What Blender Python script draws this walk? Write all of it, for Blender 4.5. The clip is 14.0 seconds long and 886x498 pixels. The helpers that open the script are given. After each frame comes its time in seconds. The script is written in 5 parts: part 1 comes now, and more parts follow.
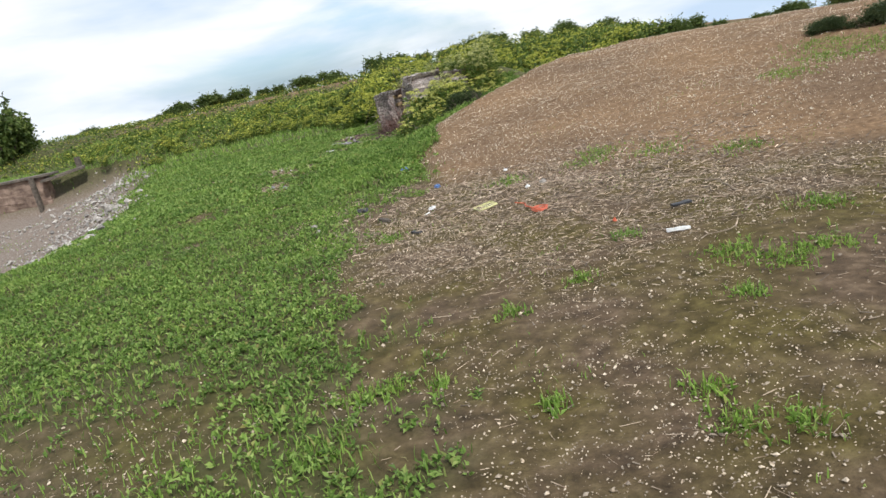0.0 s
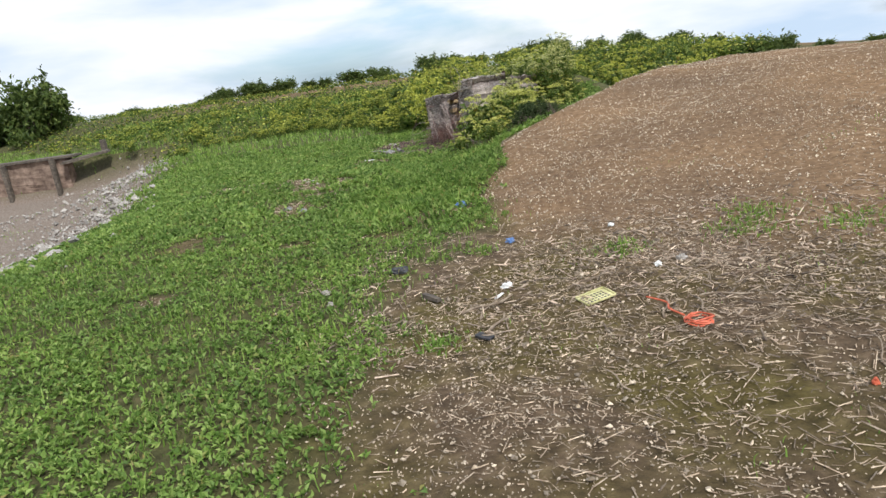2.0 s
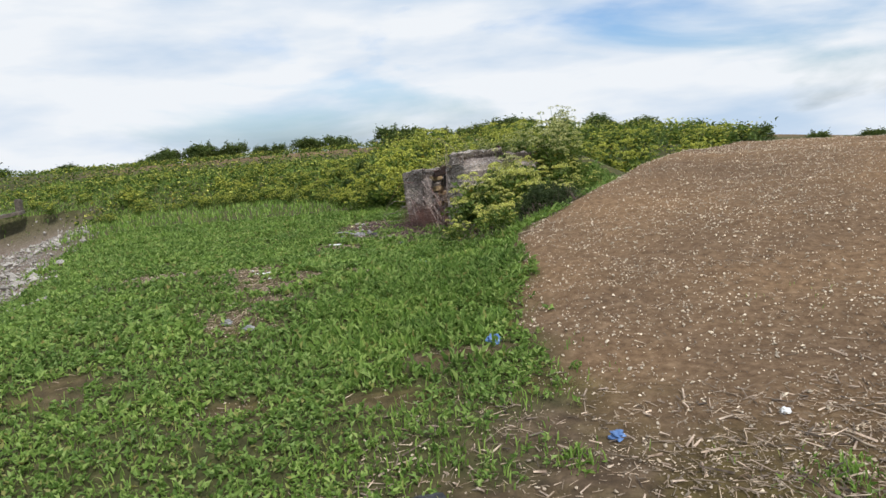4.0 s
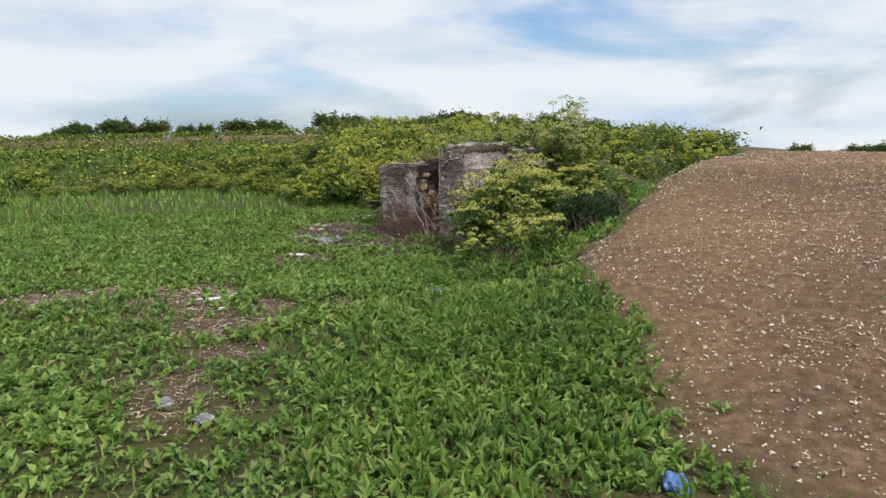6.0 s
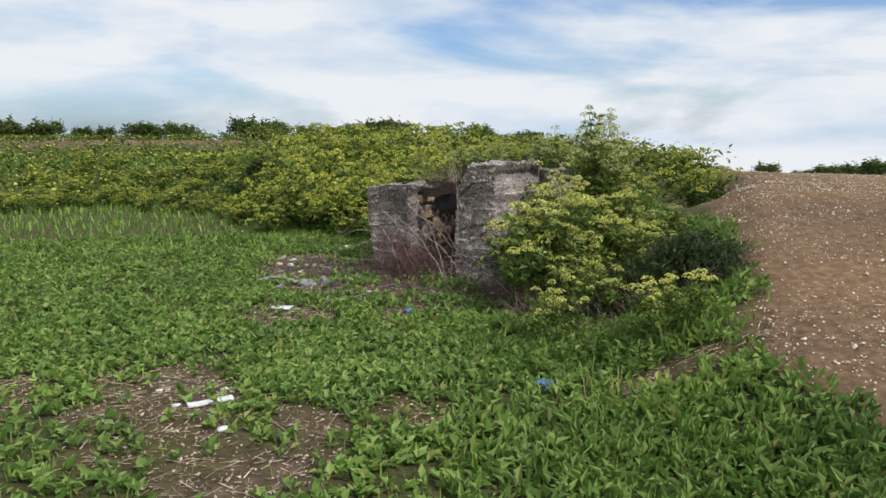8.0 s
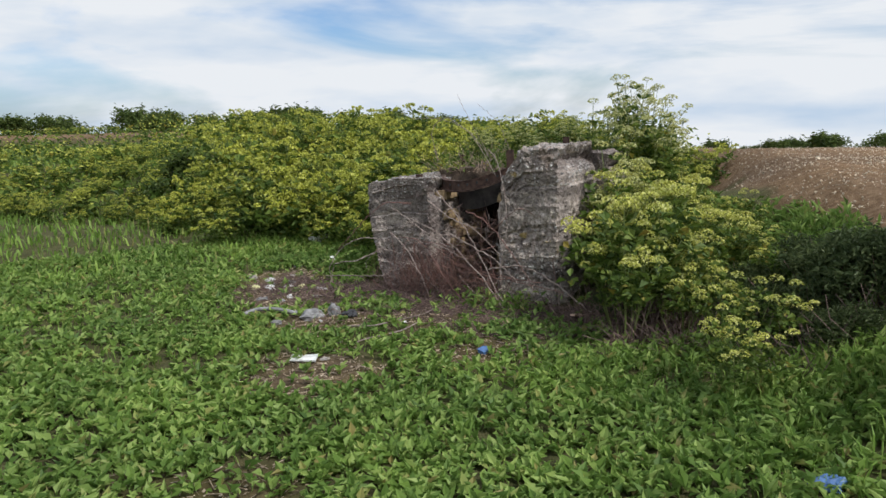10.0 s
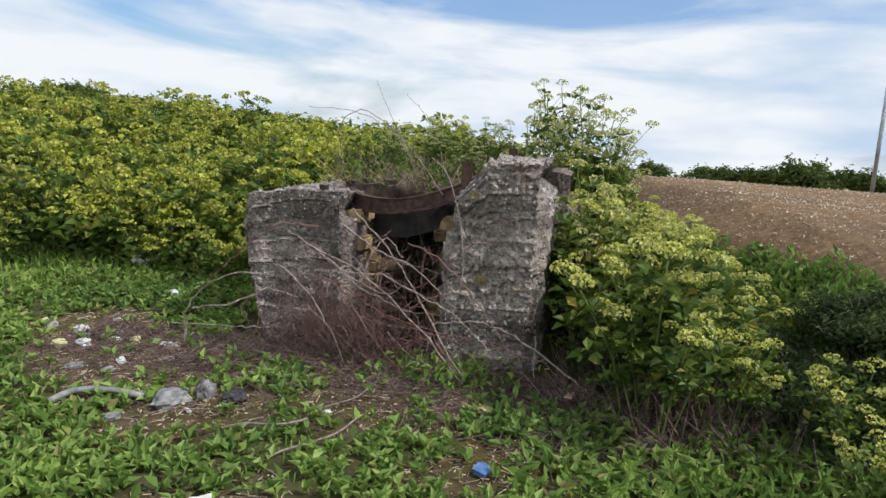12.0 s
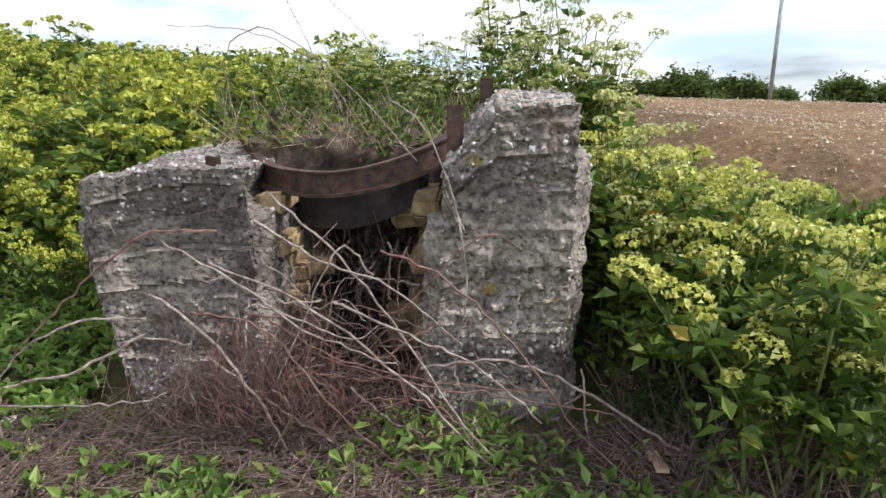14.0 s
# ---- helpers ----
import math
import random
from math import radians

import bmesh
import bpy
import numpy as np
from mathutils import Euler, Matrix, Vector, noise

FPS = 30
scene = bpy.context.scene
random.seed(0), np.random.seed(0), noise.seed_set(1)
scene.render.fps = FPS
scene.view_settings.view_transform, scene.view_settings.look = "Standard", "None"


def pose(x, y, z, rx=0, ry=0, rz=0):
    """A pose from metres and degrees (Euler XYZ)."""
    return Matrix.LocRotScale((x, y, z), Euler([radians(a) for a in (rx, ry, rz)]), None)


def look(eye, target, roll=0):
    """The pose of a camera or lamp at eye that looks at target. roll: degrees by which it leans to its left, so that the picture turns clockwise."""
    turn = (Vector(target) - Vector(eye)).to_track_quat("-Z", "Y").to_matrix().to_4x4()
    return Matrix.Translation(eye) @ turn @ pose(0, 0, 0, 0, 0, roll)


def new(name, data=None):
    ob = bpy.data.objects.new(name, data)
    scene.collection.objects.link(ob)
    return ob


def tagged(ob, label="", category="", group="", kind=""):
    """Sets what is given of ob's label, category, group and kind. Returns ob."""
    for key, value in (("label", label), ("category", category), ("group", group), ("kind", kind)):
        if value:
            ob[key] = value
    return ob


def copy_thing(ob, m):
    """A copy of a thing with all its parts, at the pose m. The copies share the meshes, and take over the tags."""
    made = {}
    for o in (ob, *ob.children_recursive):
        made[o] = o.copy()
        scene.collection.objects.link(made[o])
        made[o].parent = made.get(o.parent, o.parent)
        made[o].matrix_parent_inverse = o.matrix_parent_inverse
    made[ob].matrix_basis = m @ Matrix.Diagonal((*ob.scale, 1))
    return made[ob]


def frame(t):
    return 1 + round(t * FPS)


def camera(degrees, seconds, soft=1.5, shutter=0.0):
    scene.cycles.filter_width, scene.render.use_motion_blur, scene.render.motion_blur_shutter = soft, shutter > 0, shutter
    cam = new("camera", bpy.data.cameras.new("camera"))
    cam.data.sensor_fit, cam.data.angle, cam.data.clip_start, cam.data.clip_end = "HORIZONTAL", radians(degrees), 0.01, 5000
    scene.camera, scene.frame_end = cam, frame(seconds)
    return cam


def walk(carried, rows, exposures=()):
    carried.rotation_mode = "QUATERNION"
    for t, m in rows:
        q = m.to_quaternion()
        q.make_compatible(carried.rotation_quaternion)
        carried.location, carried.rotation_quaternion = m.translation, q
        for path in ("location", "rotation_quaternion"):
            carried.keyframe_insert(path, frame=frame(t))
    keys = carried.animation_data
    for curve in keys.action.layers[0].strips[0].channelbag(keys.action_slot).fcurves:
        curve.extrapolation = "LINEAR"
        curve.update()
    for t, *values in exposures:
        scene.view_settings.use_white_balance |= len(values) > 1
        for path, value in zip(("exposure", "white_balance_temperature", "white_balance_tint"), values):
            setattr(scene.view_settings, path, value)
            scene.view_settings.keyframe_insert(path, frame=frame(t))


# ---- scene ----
cam = camera(66.3, 14.0)
METRES, EYE, TILT, LEAN, TURN = 15.2, 1.5, 0.0, 0.0, 0.0
ROWS = [
    (0.0, 0.0, 0.0, 0.0, -3.32, -16.2, 11.51),
    (0.5, 0.0016, 0.0392, -0.001, -1.71, -16.79, 4.69),
    (1.0, 0.0017, 0.0795, -0.0024, -6.7, -18.57, 9.75),
    (1.5, -0.0034, 0.1254, -0.0027, 1.62, -16.23, 7.11),
    (2.0, -0.0117, 0.1657, -0.0019, 0.94, -15.26, 7.67),
    (2.5, -0.0188, 0.2088, -0.0037, 2.71, -14.97, 6.86),
    (3.0, -0.0301, 0.2459, -0.0027, -1.67, -15.86, 5.32),
    (3.5, -0.0372, 0.2867, -0.0024, -0.44, -9.79, 7.2),
    (4.0, -0.0495, 0.3247, -0.0023, -3.06, -9.71, 4.67),
    (6.5, -0.1106, 0.5057, -0.006, -9.19, -10.62, 1.31),
    (7.0, -0.1252, 0.5407, -0.0044, -7.62, -10.24, 0.73),
    (7.5, -0.1392, 0.571, -0.0024, -15.76, -8.66, -0.76),
    (8.0, -0.1512, 0.607, -0.0026, -16.77, -9.87, -0.13),
    (10.5, -0.2001, 0.7622, -0.0074, -31.32, -11.49, -0.13),
    (11.0, -0.2037, 0.7917, -0.0075, -38.06, -11.45, -2.31),
    (11.5, -0.1953, 0.825, -0.0102, -40.01, -10.31, 1.35),
    (12.0, -0.1891, 0.8558, -0.0125, -42.63, -10.24, -3.92),
    (12.5, -0.1794, 0.8803, -0.0133, -47.28, -15.03, -1.6),
    (13.0, -0.1619, 0.9061, -0.0117, -46.57, -13.82, -2.35),
    (13.5, -0.1513, 0.9321, -0.0137, -51.6, -13.32, -1.18),
    (14.0, -0.1405, 0.9496, -0.0137, -54.96, -15.97, -1.33),
]
walk(cam, [(t, pose(0, 0, EYE, TILT, LEAN, TURN) @ pose(METRES * x, METRES * y, METRES * z, 90 + pitch, roll, yaw)) for t, x, y, z, yaw, pitch, roll in ROWS],
     exposures=[(0.0, 0.05), (3.0, 0.04), (3.8, -0.14), (6.5, -0.2), (10.5, -0.24), (12.5, 0.0), (14.0, 0.36)])

# ---- world, sun, exposure ----
SUN_AZ, SUN_EL = 152.0, 50.0      # degrees from +y towards +x, and above the horizon
sun_dir = Vector((math.sin(radians(SUN_AZ)) * math.cos(radians(SUN_EL)), math.cos(radians(SUN_AZ)) * math.cos(radians(SUN_EL)), math.sin(radians(SUN_EL))))
sun = new("sun", bpy.data.lights.new("sun", "SUN"))
sun.data.energy, sun.data.angle, sun.data.color = 3.5, radians(3), (1.0, 0.98, 0.965)
sun.matrix_world = look(sun_dir * 50, (0, 0, 0))

world = bpy.data.worlds.new("sky")
scene.world = world
world.use_nodes = True
wt = world.node_tree
wt.nodes.clear()


def wnode(kind, **values):
    n = wt.nodes.new(kind)
    for k, v in values.items():
        n.inputs[k].default_value = v
    return n


w_out, w_bg = wt.nodes.new("ShaderNodeOutputWorld"), wnode("ShaderNodeBackground", Strength=1.0)
w_sky = wt.nodes.new("ShaderNodeTexSky")
w_sky.sky_type, w_sky.sun_disc = "NISHITA", False
w_sky.sun_elevation, w_sky.sun_rotation = radians(SUN_EL), radians(SUN_AZ)
w_gain = wt.nodes.new("ShaderNodeMix")
w_gain.data_type, w_gain.blend_type = "RGBA", "MULTIPLY"
w_gain.inputs["Factor"].default_value = 1.0
w_gain.inputs["B"].default_value = (0.085, 0.115, 0.155, 1)
w_co, w_map = wt.nodes.new("ShaderNodeTexCoord"), wt.nodes.new("ShaderNodeMapping")
w_map.inputs["Scale"].default_value = (1.3, 1.3, 5.2)
w_map.inputs["Location"].default_value = (0.35, 0.2, 0.1)
w_cloud = wnode("ShaderNodeTexNoise", Scale=1.5, Detail=7.0, Roughness=0.52, Distortion=0.5)
w_ramp = wt.nodes.new("ShaderNodeValToRGB")
w_ramp.color_ramp.elements[0].position, w_ramp.color_ramp.elements[0].color = 0.33, (0.12, 0.12, 0.12, 1)
w_ramp.color_ramp.elements[1].position, w_ramp.color_ramp.elements[1].color = 0.47, (1, 1, 1, 1)
w_cloud2 = wnode("ShaderNodeTexNoise", Scale=2.6, Detail=5.0, Roughness=0.5)
w_tone = wt.nodes.new("ShaderNodeValToRGB")
w_tone.color_ramp.elements[0].position, w_tone.color_ramp.elements[0].color = 0.32, (0.60, 0.75, 0.94, 1)
w_tone.color_ramp.elements[1].position, w_tone.color_ramp.elements[1].color = 0.56, (0.97, 1.01, 1.06, 1)
w_mix = wt.nodes.new("ShaderNodeMix")
w_mix.data_type = "RGBA"
wl = wt.links.new
wl(w_co.outputs["Generated"], w_map.inputs["Vector"])
wl(w_map.outputs["Vector"], w_cloud.inputs["Vector"])
wl(w_map.outputs["Vector"], w_cloud2.inputs["Vector"])
wl(w_cloud.outputs[0], w_ramp.inputs["Fac"])
wl(w_cloud2.outputs[0], w_tone.inputs["Fac"])
wl(w_sky.outputs["Color"], w_gain.inputs["A"])
wl(w_ramp.outputs["Color"], w_mix.inputs["Factor"])
wl(w_gain.outputs["Result"], w_mix.inputs["A"])
wl(w_tone.outputs["Color"], w_mix.inputs["B"])
wl(w_mix.outputs["Result"], w_bg.inputs["Color"])
wl(w_bg.outputs["Background"], w_out.inputs["Surface"])


# ---- materials ----
def blank(name):
    m = bpy.data.materials.new(name)
    m.use_nodes = True
    t = m.node_tree
    return m, t, t.nodes["Principled BSDF"], t.nodes["Material Output"]


def noise_ramp(t, scale, stops, detail=6.0, rough=0.6, vec=None, distort=0.0):
    n = t.nodes.new("ShaderNodeTexNoise")
    n.inputs["Scale"].default_value, n.inputs["Detail"].default_value, n.inputs["Roughness"].default_value = scale, detail, rough
    n.inputs["Distortion"].default_value = distort
    if vec is not None:
        t.links.new(vec, n.inputs["Vector"])
    r = t.nodes.new("ShaderNodeValToRGB")
    while len(r.color_ramp.elements) < len(stops):
        r.color_ramp.elements.new(0.5)
    for e, (p, c) in zip(r.color_ramp.elements, stops):
        e.position, e.color = p, (*c, 1)
    t.links.new(n.outputs[0], r.inputs["Fac"])
    return r.outputs["Color"], n.outputs[0]


def blend(t, a, b, fac, mode="MIX"):
    m = t.nodes.new("ShaderNodeMix")
    m.data_type, m.blend_type = "RGBA", mode
    for sock, v in ((m.inputs["A"], a), (m.inputs["B"], b), (m.inputs["Factor"], fac)):
        if isinstance(v, (int, float, tuple)):
            sock.default_value = v
        else:
            t.links.new(v, sock)
    return m.outputs["Result"]


def bump(t, p, height, strength, distance):
    b = t.nodes.new("ShaderNodeBump")
    b.inputs["Strength"].default_value, b.inputs["Distance"].default_value = strength, distance
    t.links.new(height, b.inputs["Height"])
    t.links.new(b.outputs["Normal"], p.inputs["Normal"])


def coords(t):
    return t.nodes.new("ShaderNodeTexCoord").outputs["Object"]


def leafy(name, dark, mid, light, through_light=0.35, rough=0.55, dry=None):
    """Leaves: colour by island and by a broad drift over the ground, with light through them."""
    m, t, p, out = blank(name)
    geo = t.nodes.new("ShaderNodeNewGeometry")
    r = t.nodes.new("ShaderNodeValToRGB")
    stops = [(0.0, dark), (0.5, mid), (0.93, light)] + ([(1.0, dry)] if dry else [])
    while len(r.color_ramp.elements) < len(stops):
        r.color_ramp.elements.new(0.5)
    for e, (q, c) in zip(r.color_ramp.elements, stops):
        e.position, e.color = q, (*c, 1)
    t.links.new(geo.outputs["Random Per Island"], r.inputs["Fac"])
    drift, _ = noise_ramp(t, 1.3, [(0.3, (0.72, 0.76, 0.7)), (0.7, (1.2, 1.15, 1.0))], 3.0, vec=geo.outputs["Position"])
    col = blend(t, r.outputs["Color"], drift, 1.0, "MULTIPLY")
    t.links.new(col, p.inputs["Base Color"])
    p.inputs["Roughness"].default_value = rough
    p.inputs["Specular IOR Level"].default_value = 0.3
    tr = t.nodes.new("ShaderNodeBsdfTranslucent")
    t.links.new(col, tr.inputs["Color"])
    mix = t.nodes.new("ShaderNodeMixShader")
    mix.inputs["Fac"].default_value = through_light
    t.links.new(p.outputs["BSDF"], mix.inputs[1])
    t.links.new(tr.outputs["BSDF"], mix.inputs[2])
    t.links.new(mix.outputs["Shader"], out.inputs["Surface"])
    return m


def grainy(name, a, b, scale=30.0, rough=0.8, metal=0.0, bumps=0.4, depth=0.004, island=0.0):
    """A plain worn surface: two tones at two scales, fine relief."""
    m, t, p, out = blank(name)
    v = coords(t)
    col, n = noise_ramp(t, scale, [(0.35, a), (0.65, b)], vec=v)
    big, _ = noise_ramp(t, scale / 8, [(0.35, (0.75, 0.75, 0.75)), (0.65, (1.15, 1.15, 1.15))], vec=v)
    col = blend(t, col, big, 1.0, "MULTIPLY")
    if island:
        geo = t.nodes.new("ShaderNodeNewGeometry")
        r = t.nodes.new("ShaderNodeValToRGB")
        r.color_ramp.elements[0].color, r.color_ramp.elements[1].color = (1 - island,) * 3 + (1,), (1 + island,) * 3 + (1,)
        t.links.new(geo.outputs["Random Per Island"], r.inputs["Fac"])
        col = blend(t, col, r.outputs["Color"], 1.0, "MULTIPLY")
    t.links.new(col, p.inputs["Base Color"])
    p.inputs["Roughness"].default_value, p.inputs["Metallic"].default_value = rough, metal
    bump(t, p, n, bumps, depth)
    return m


def ground_material():
    m, t, p, out = blank("ground")
    v = coords(t)
    at = t.nodes.new("ShaderNodeAttribute")
    at.attribute_name = "zones"
    sep = t.nodes.new("ShaderNodeSeparateColor")
    t.links.new(at.outputs["Color"], sep.inputs["Color"])
    soil, n1 = noise_ramp(t, 9.0, [(0.25, (0.042, 0.029, 0.019)), (0.5, (0.125, 0.086, 0.053)), (0.75, (0.24, 0.172, 0.112))], 8, 0.65, v)
    moss, _ = noise_ramp(t, 1.1, [(0.40, (1, 1, 1)), (0.60, (0.82, 0.92, 0.52))], 5, 0.6, v)
    soil = blend(t, soil, moss, 1.0, "MULTIPLY")
    field, n2 = noise_ramp(t, 16.0, [(0.25, (0.095, 0.058, 0.033)), (0.5, (0.205, 0.132, 0.076)), (0.75, (0.34, 0.235, 0.145))], 8, 0.65, v)
    broad, _ = noise_ramp(t, 0.45, [(0.35, (0.78, 0.78, 0.80)), (0.65, (1.12, 1.08, 1.02))], 4, 0.5, v)
    field = blend(t, field, broad, 1.0, "MULTIPLY")
    turf, _ = noise_ramp(t, 13.0, [(0.3, (0.040, 0.043, 0.018)), (0.55, (0.085, 0.092, 0.034)), (0.8, (0.19, 0.155, 0.085))], 6, 0.6, v)
    gravel, _ = noise_ramp(t, 22.0, [(0.3, (0.11, 0.082, 0.062)), (0.5, (0.21, 0.165, 0.13)), (0.75, (0.38, 0.335, 0.29))], 8, 0.7, v)
    col = blend(t, soil, field, sep.outputs[0])
    col = blend(t, col, gravel, sep.outputs[2])
    col = blend(t, col, turf, sep.outputs[1])
    t.links.new(col, p.inputs["Base Color"])
    p.inputs["Roughness"].default_value = 0.95
    p.inputs["Specular IOR Level"].default_value = 0.15
    fine = t.nodes.new("ShaderNodeTexNoise")
    fine.inputs["Scale"].default_value, fine.inputs["Detail"].default_value, fine.inputs["Roughness"].default_value = 28.0, 9.0, 0.7
    t.links.new(v, fine.inputs["Vector"])
    bump(t, p, fine.outputs[0], 0.9, 0.03)
    return m


def concrete_material():
    """Old lime concrete cast in lifts: grey, pebbly, with lichen and rust-brown soil stains."""
    m, t, p, out = blank("old concrete")
    v = coords(t)
    col, n = noise_ramp(t, 22.0, [(0.28, (0.15, 0.135, 0.125)), (0.5, (0.36, 0.33, 0.305)), (0.72, (0.60, 0.57, 0.53))], 10, 0.72, v)
    peb = t.nodes.new("ShaderNodeTexVoronoi")
    peb.inputs["Scale"].default_value = 34.0
    t.links.new(v, peb.inputs["Vector"])
    pr = t.nodes.new("ShaderNodeValToRGB")
    pr.color_ramp.elements[0].position, pr.color_ramp.elements[0].color = 0.14, (1, 1, 1, 1)
    pr.color_ramp.elements[1].position, pr.color_ramp.elements[1].color = 0.34, (0, 0, 0, 1)
    t.links.new(peb.outputs["Distance"], pr.inputs["Fac"])
    where, _ = noise_ramp(t, 5.0, [(0.44, (0, 0, 0)), (0.58, (0.85, 0.85, 0.85))], 4, 0.6, v)
    pebbles = blend(t, pr.outputs["Color"], where, 1.0, "MULTIPLY")
    col = blend(t, col, (0.60, 0.565, 0.52, 1), pebbles)
    mp = t.nodes.new("ShaderNodeMapping")
    mp.inputs["Scale"].default_value = (0.8, 0.8, 9.0)
    t.links.new(v, mp.inputs["Vector"])
    lifts, _ = noise_ramp(t, 1.0, [(0.40, (0.62, 0.595, 0.595)), (0.58, (1.28, 1.25, 1.23))], 4, 0.5, mp.outputs["Vector"])
    col = blend(t, col, lifts, 1.0, "MULTIPLY")
    rust, _ = noise_ramp(t, 3.3, [(0.60, (0, 0, 0)), (0.74, (0.55, 0.55, 0.55))], 5, 0.6, v)
    col = blend(t, col, (0.24, 0.15, 0.09, 1), rust)
    lich, _ = noise_ramp(t, 7.7, [(0.69, (0, 0, 0)), (0.73, (0.8, 0.8, 0.8))], 3, 0.5, v)
    col = blend(t, col, (0.40, 0.30, 0.10, 1), lich)
    t.links.new(col, p.inputs["Base Color"])
    p.inputs["Roughness"].default_value = 0.95
    p.inputs["Specular IOR Level"].default_value = 0.2
    stain, _ = noise_ramp(t, 2.6, [(0.35, (0.72, 0.68, 0.67)), (0.62, (1.15, 1.09, 1.04))], 6, 0.65, v)
    hgt = blend(t, n, pr.outputs["Color"], 0.45)
    pits, _ = noise_ramp(t, 48.0, [(0.36, (0.30, 0.28, 0.27)), (0.47, (1, 1, 1))], 3, 0.6, v)
    t.links.new(blend(t, blend(t, col, pits, 0.72, "MULTIPLY"), stain, 1.0, "MULTIPLY"), p.inputs["Base Color"])
    bump(t, p, hgt, 1.0, 0.045)
    return m


M_GROUND = ground_material()
M_CONCRETE = concrete_material()
M_GRASS = leafy("grass", (0.10, 0.185, 0.03), (0.19, 0.315, 0.06), (0.31, 0.44, 0.11), dry=(0.36, 0.31, 0.15))
M_WEED = leafy("weed leaf", (0.085, 0.16, 0.033), (0.19, 0.305, 0.07), (0.34, 0.45, 0.145), dry=(0.30, 0.26, 0.10))
M_ALEX = leafy("umbel plant leaf", (0.045, 0.085, 0.017), (0.115, 0.18, 0.036), (0.22, 0.285, 0.065), dry=(0.32, 0.24, 0.05))
M_STEM = leafy("umbel plant stem", (0.10, 0.14, 0.04), (0.17, 0.22, 0.07), (0.25, 0.28, 0.11), 0.1)
M_FLOWER = leafy("yellow green flower", (0.40, 0.42, 0.08), (0.58, 0.59, 0.15), (0.75, 0.73, 0.32), 0.3)
M_BANKFLOWER = leafy("yellow bank flower", (0.26, 0.29, 0.04), (0.43, 0.46, 0.075), (0.59, 0.60, 0.16), 0.3)
M_PALEFLOWER = leafy("pale flower", (0.34, 0.36, 0.10), (0.52, 0.53, 0.22), (0.70, 0.70, 0.42), 0.3)
M_DARKLEAF = leafy("dark shrub leaf", (0.035, 0.058, 0.022), (0.068, 0.10, 0.04), (0.125, 0.16, 0.07), 0.25)
M_HEDGE = leafy("hedge leaf", (0.05, 0.085, 0.024), (0.10, 0.15, 0.04), (0.18, 0.23, 0.07), 0.35)
M_CANE = grainy("bramble cane", (0.17, 0.12, 0.10), (0.42, 0.34, 0.30), 40, 0.7, island=0.2)
M_REDCANE = grainy("red bramble cane", (0.13, 0.055, 0.045), (0.26, 0.14, 0.11), 40, 0.6, island=0.2)
M_TWIG = grainy("dead twig", (0.08, 0.052, 0.045), (0.21, 0.14, 0.12), 30, 0.85, island=0.4)
M_STRAW = grainy("straw", (0.19, 0.13, 0.085), (0.50, 0.40, 0.29), 20, 0.8, island=0.65)
M_DEBRIS = grainy("woody stalk", (0.13, 0.088, 0.062), (0.52, 0.41, 0.31), 14, 0.85, island=0.75)
M_GRIT = grainy("track grit", (0.25, 0.19, 0.125), (0.60, 0.50, 0.38), 25, 0.85, island=0.5)
M_CHIP = grainy("flint chip", (0.43, 0.34, 0.23), (0.74, 0.64, 0.50), 25, 0.75, island=0.4)
M_PEBBLE = grainy("concrete pebble", (0.20, 0.18, 0.17), (0.50, 0.47, 0.44), 30, 0.85, island=0.6)
M_STONE = grainy("pale stone", (0.24, 0.215, 0.185), (0.44, 0.41, 0.37), 25, 0.85, island=0.3)
M_BRICK = grainy("sandy brick", (0.17, 0.11, 0.06), (0.42, 0.31, 0.17), 18, 0.9, island=0.2)
M_RUST = grainy("rusted steel", (0.050, 0.028, 0.022), (0.13, 0.075, 0.058), 25, 0.75, 0.35)
M_SOIL = grainy("dark soil", (0.05, 0.035, 0.025), (0.13, 0.09, 0.06), 15, 0.95, bumps=0.9, depth=0.03)
M_TIMBER = grainy("weathered timber", (0.06, 0.05, 0.04), (0.16, 0.13, 0.10), 12, 0.9)
M_WALL = grainy("brown earthy wall", (0.15, 0.10, 0.075), (0.31, 0.225, 0.17), 5, 0.95, bumps=0.8, depth=0.03)
M_WHITE = grainy("soiled white plastic", (0.62, 0.61, 0.58), (0.82, 0.82, 0.80), 25, 0.45, island=0.1)
M_GREYCLOTH = grainy("grey rag", (0.16, 0.16, 0.16), (0.34, 0.335, 0.33), 20, 0.9)
M_BLUE = grainy("blue plastic", (0.06, 0.13, 0.30), (0.13, 0.25, 0.50), 18, 0.4)
M_YELLOW = grainy("pale yellow card", (0.50, 0.47, 0.20), (0.68, 0.65, 0.36), 30, 0.6)
M_ORANGE = grainy("orange plastic", (0.48, 0.085, 0.035), (0.70, 0.16, 0.08), 30, 0.55)
M_BLACK = grainy("black plastic", (0.015, 0.015, 0.017), (0.05, 0.05, 0.055), 20, 0.5)
M_PLANK = grainy("split pale plank", (0.36, 0.22, 0.15), (0.60, 0.42, 0.32), 20, 0.8)
M_STEEL = grainy("galvanised steel", (0.32, 0.34, 0.36), (0.48, 0.50, 0.52), 15, 0.45, 0.6, 0.1)
M_SIGN = grainy("dark green sign", (0.012, 0.075, 0.060), (0.02, 0.10, 0.08), 15, 0.4)
M_LETTER = grainy("white lettering", (0.7, 0.72, 0.72), (0.8, 0.8, 0.8), 20, 0.5)
# near black: the shade inside the passage is put into this colour
M_SHADE_LINING = grainy("shade-dark lining", (0.018, 0.015, 0.015), (0.05, 0.042, 0.04), 14, 0.95)

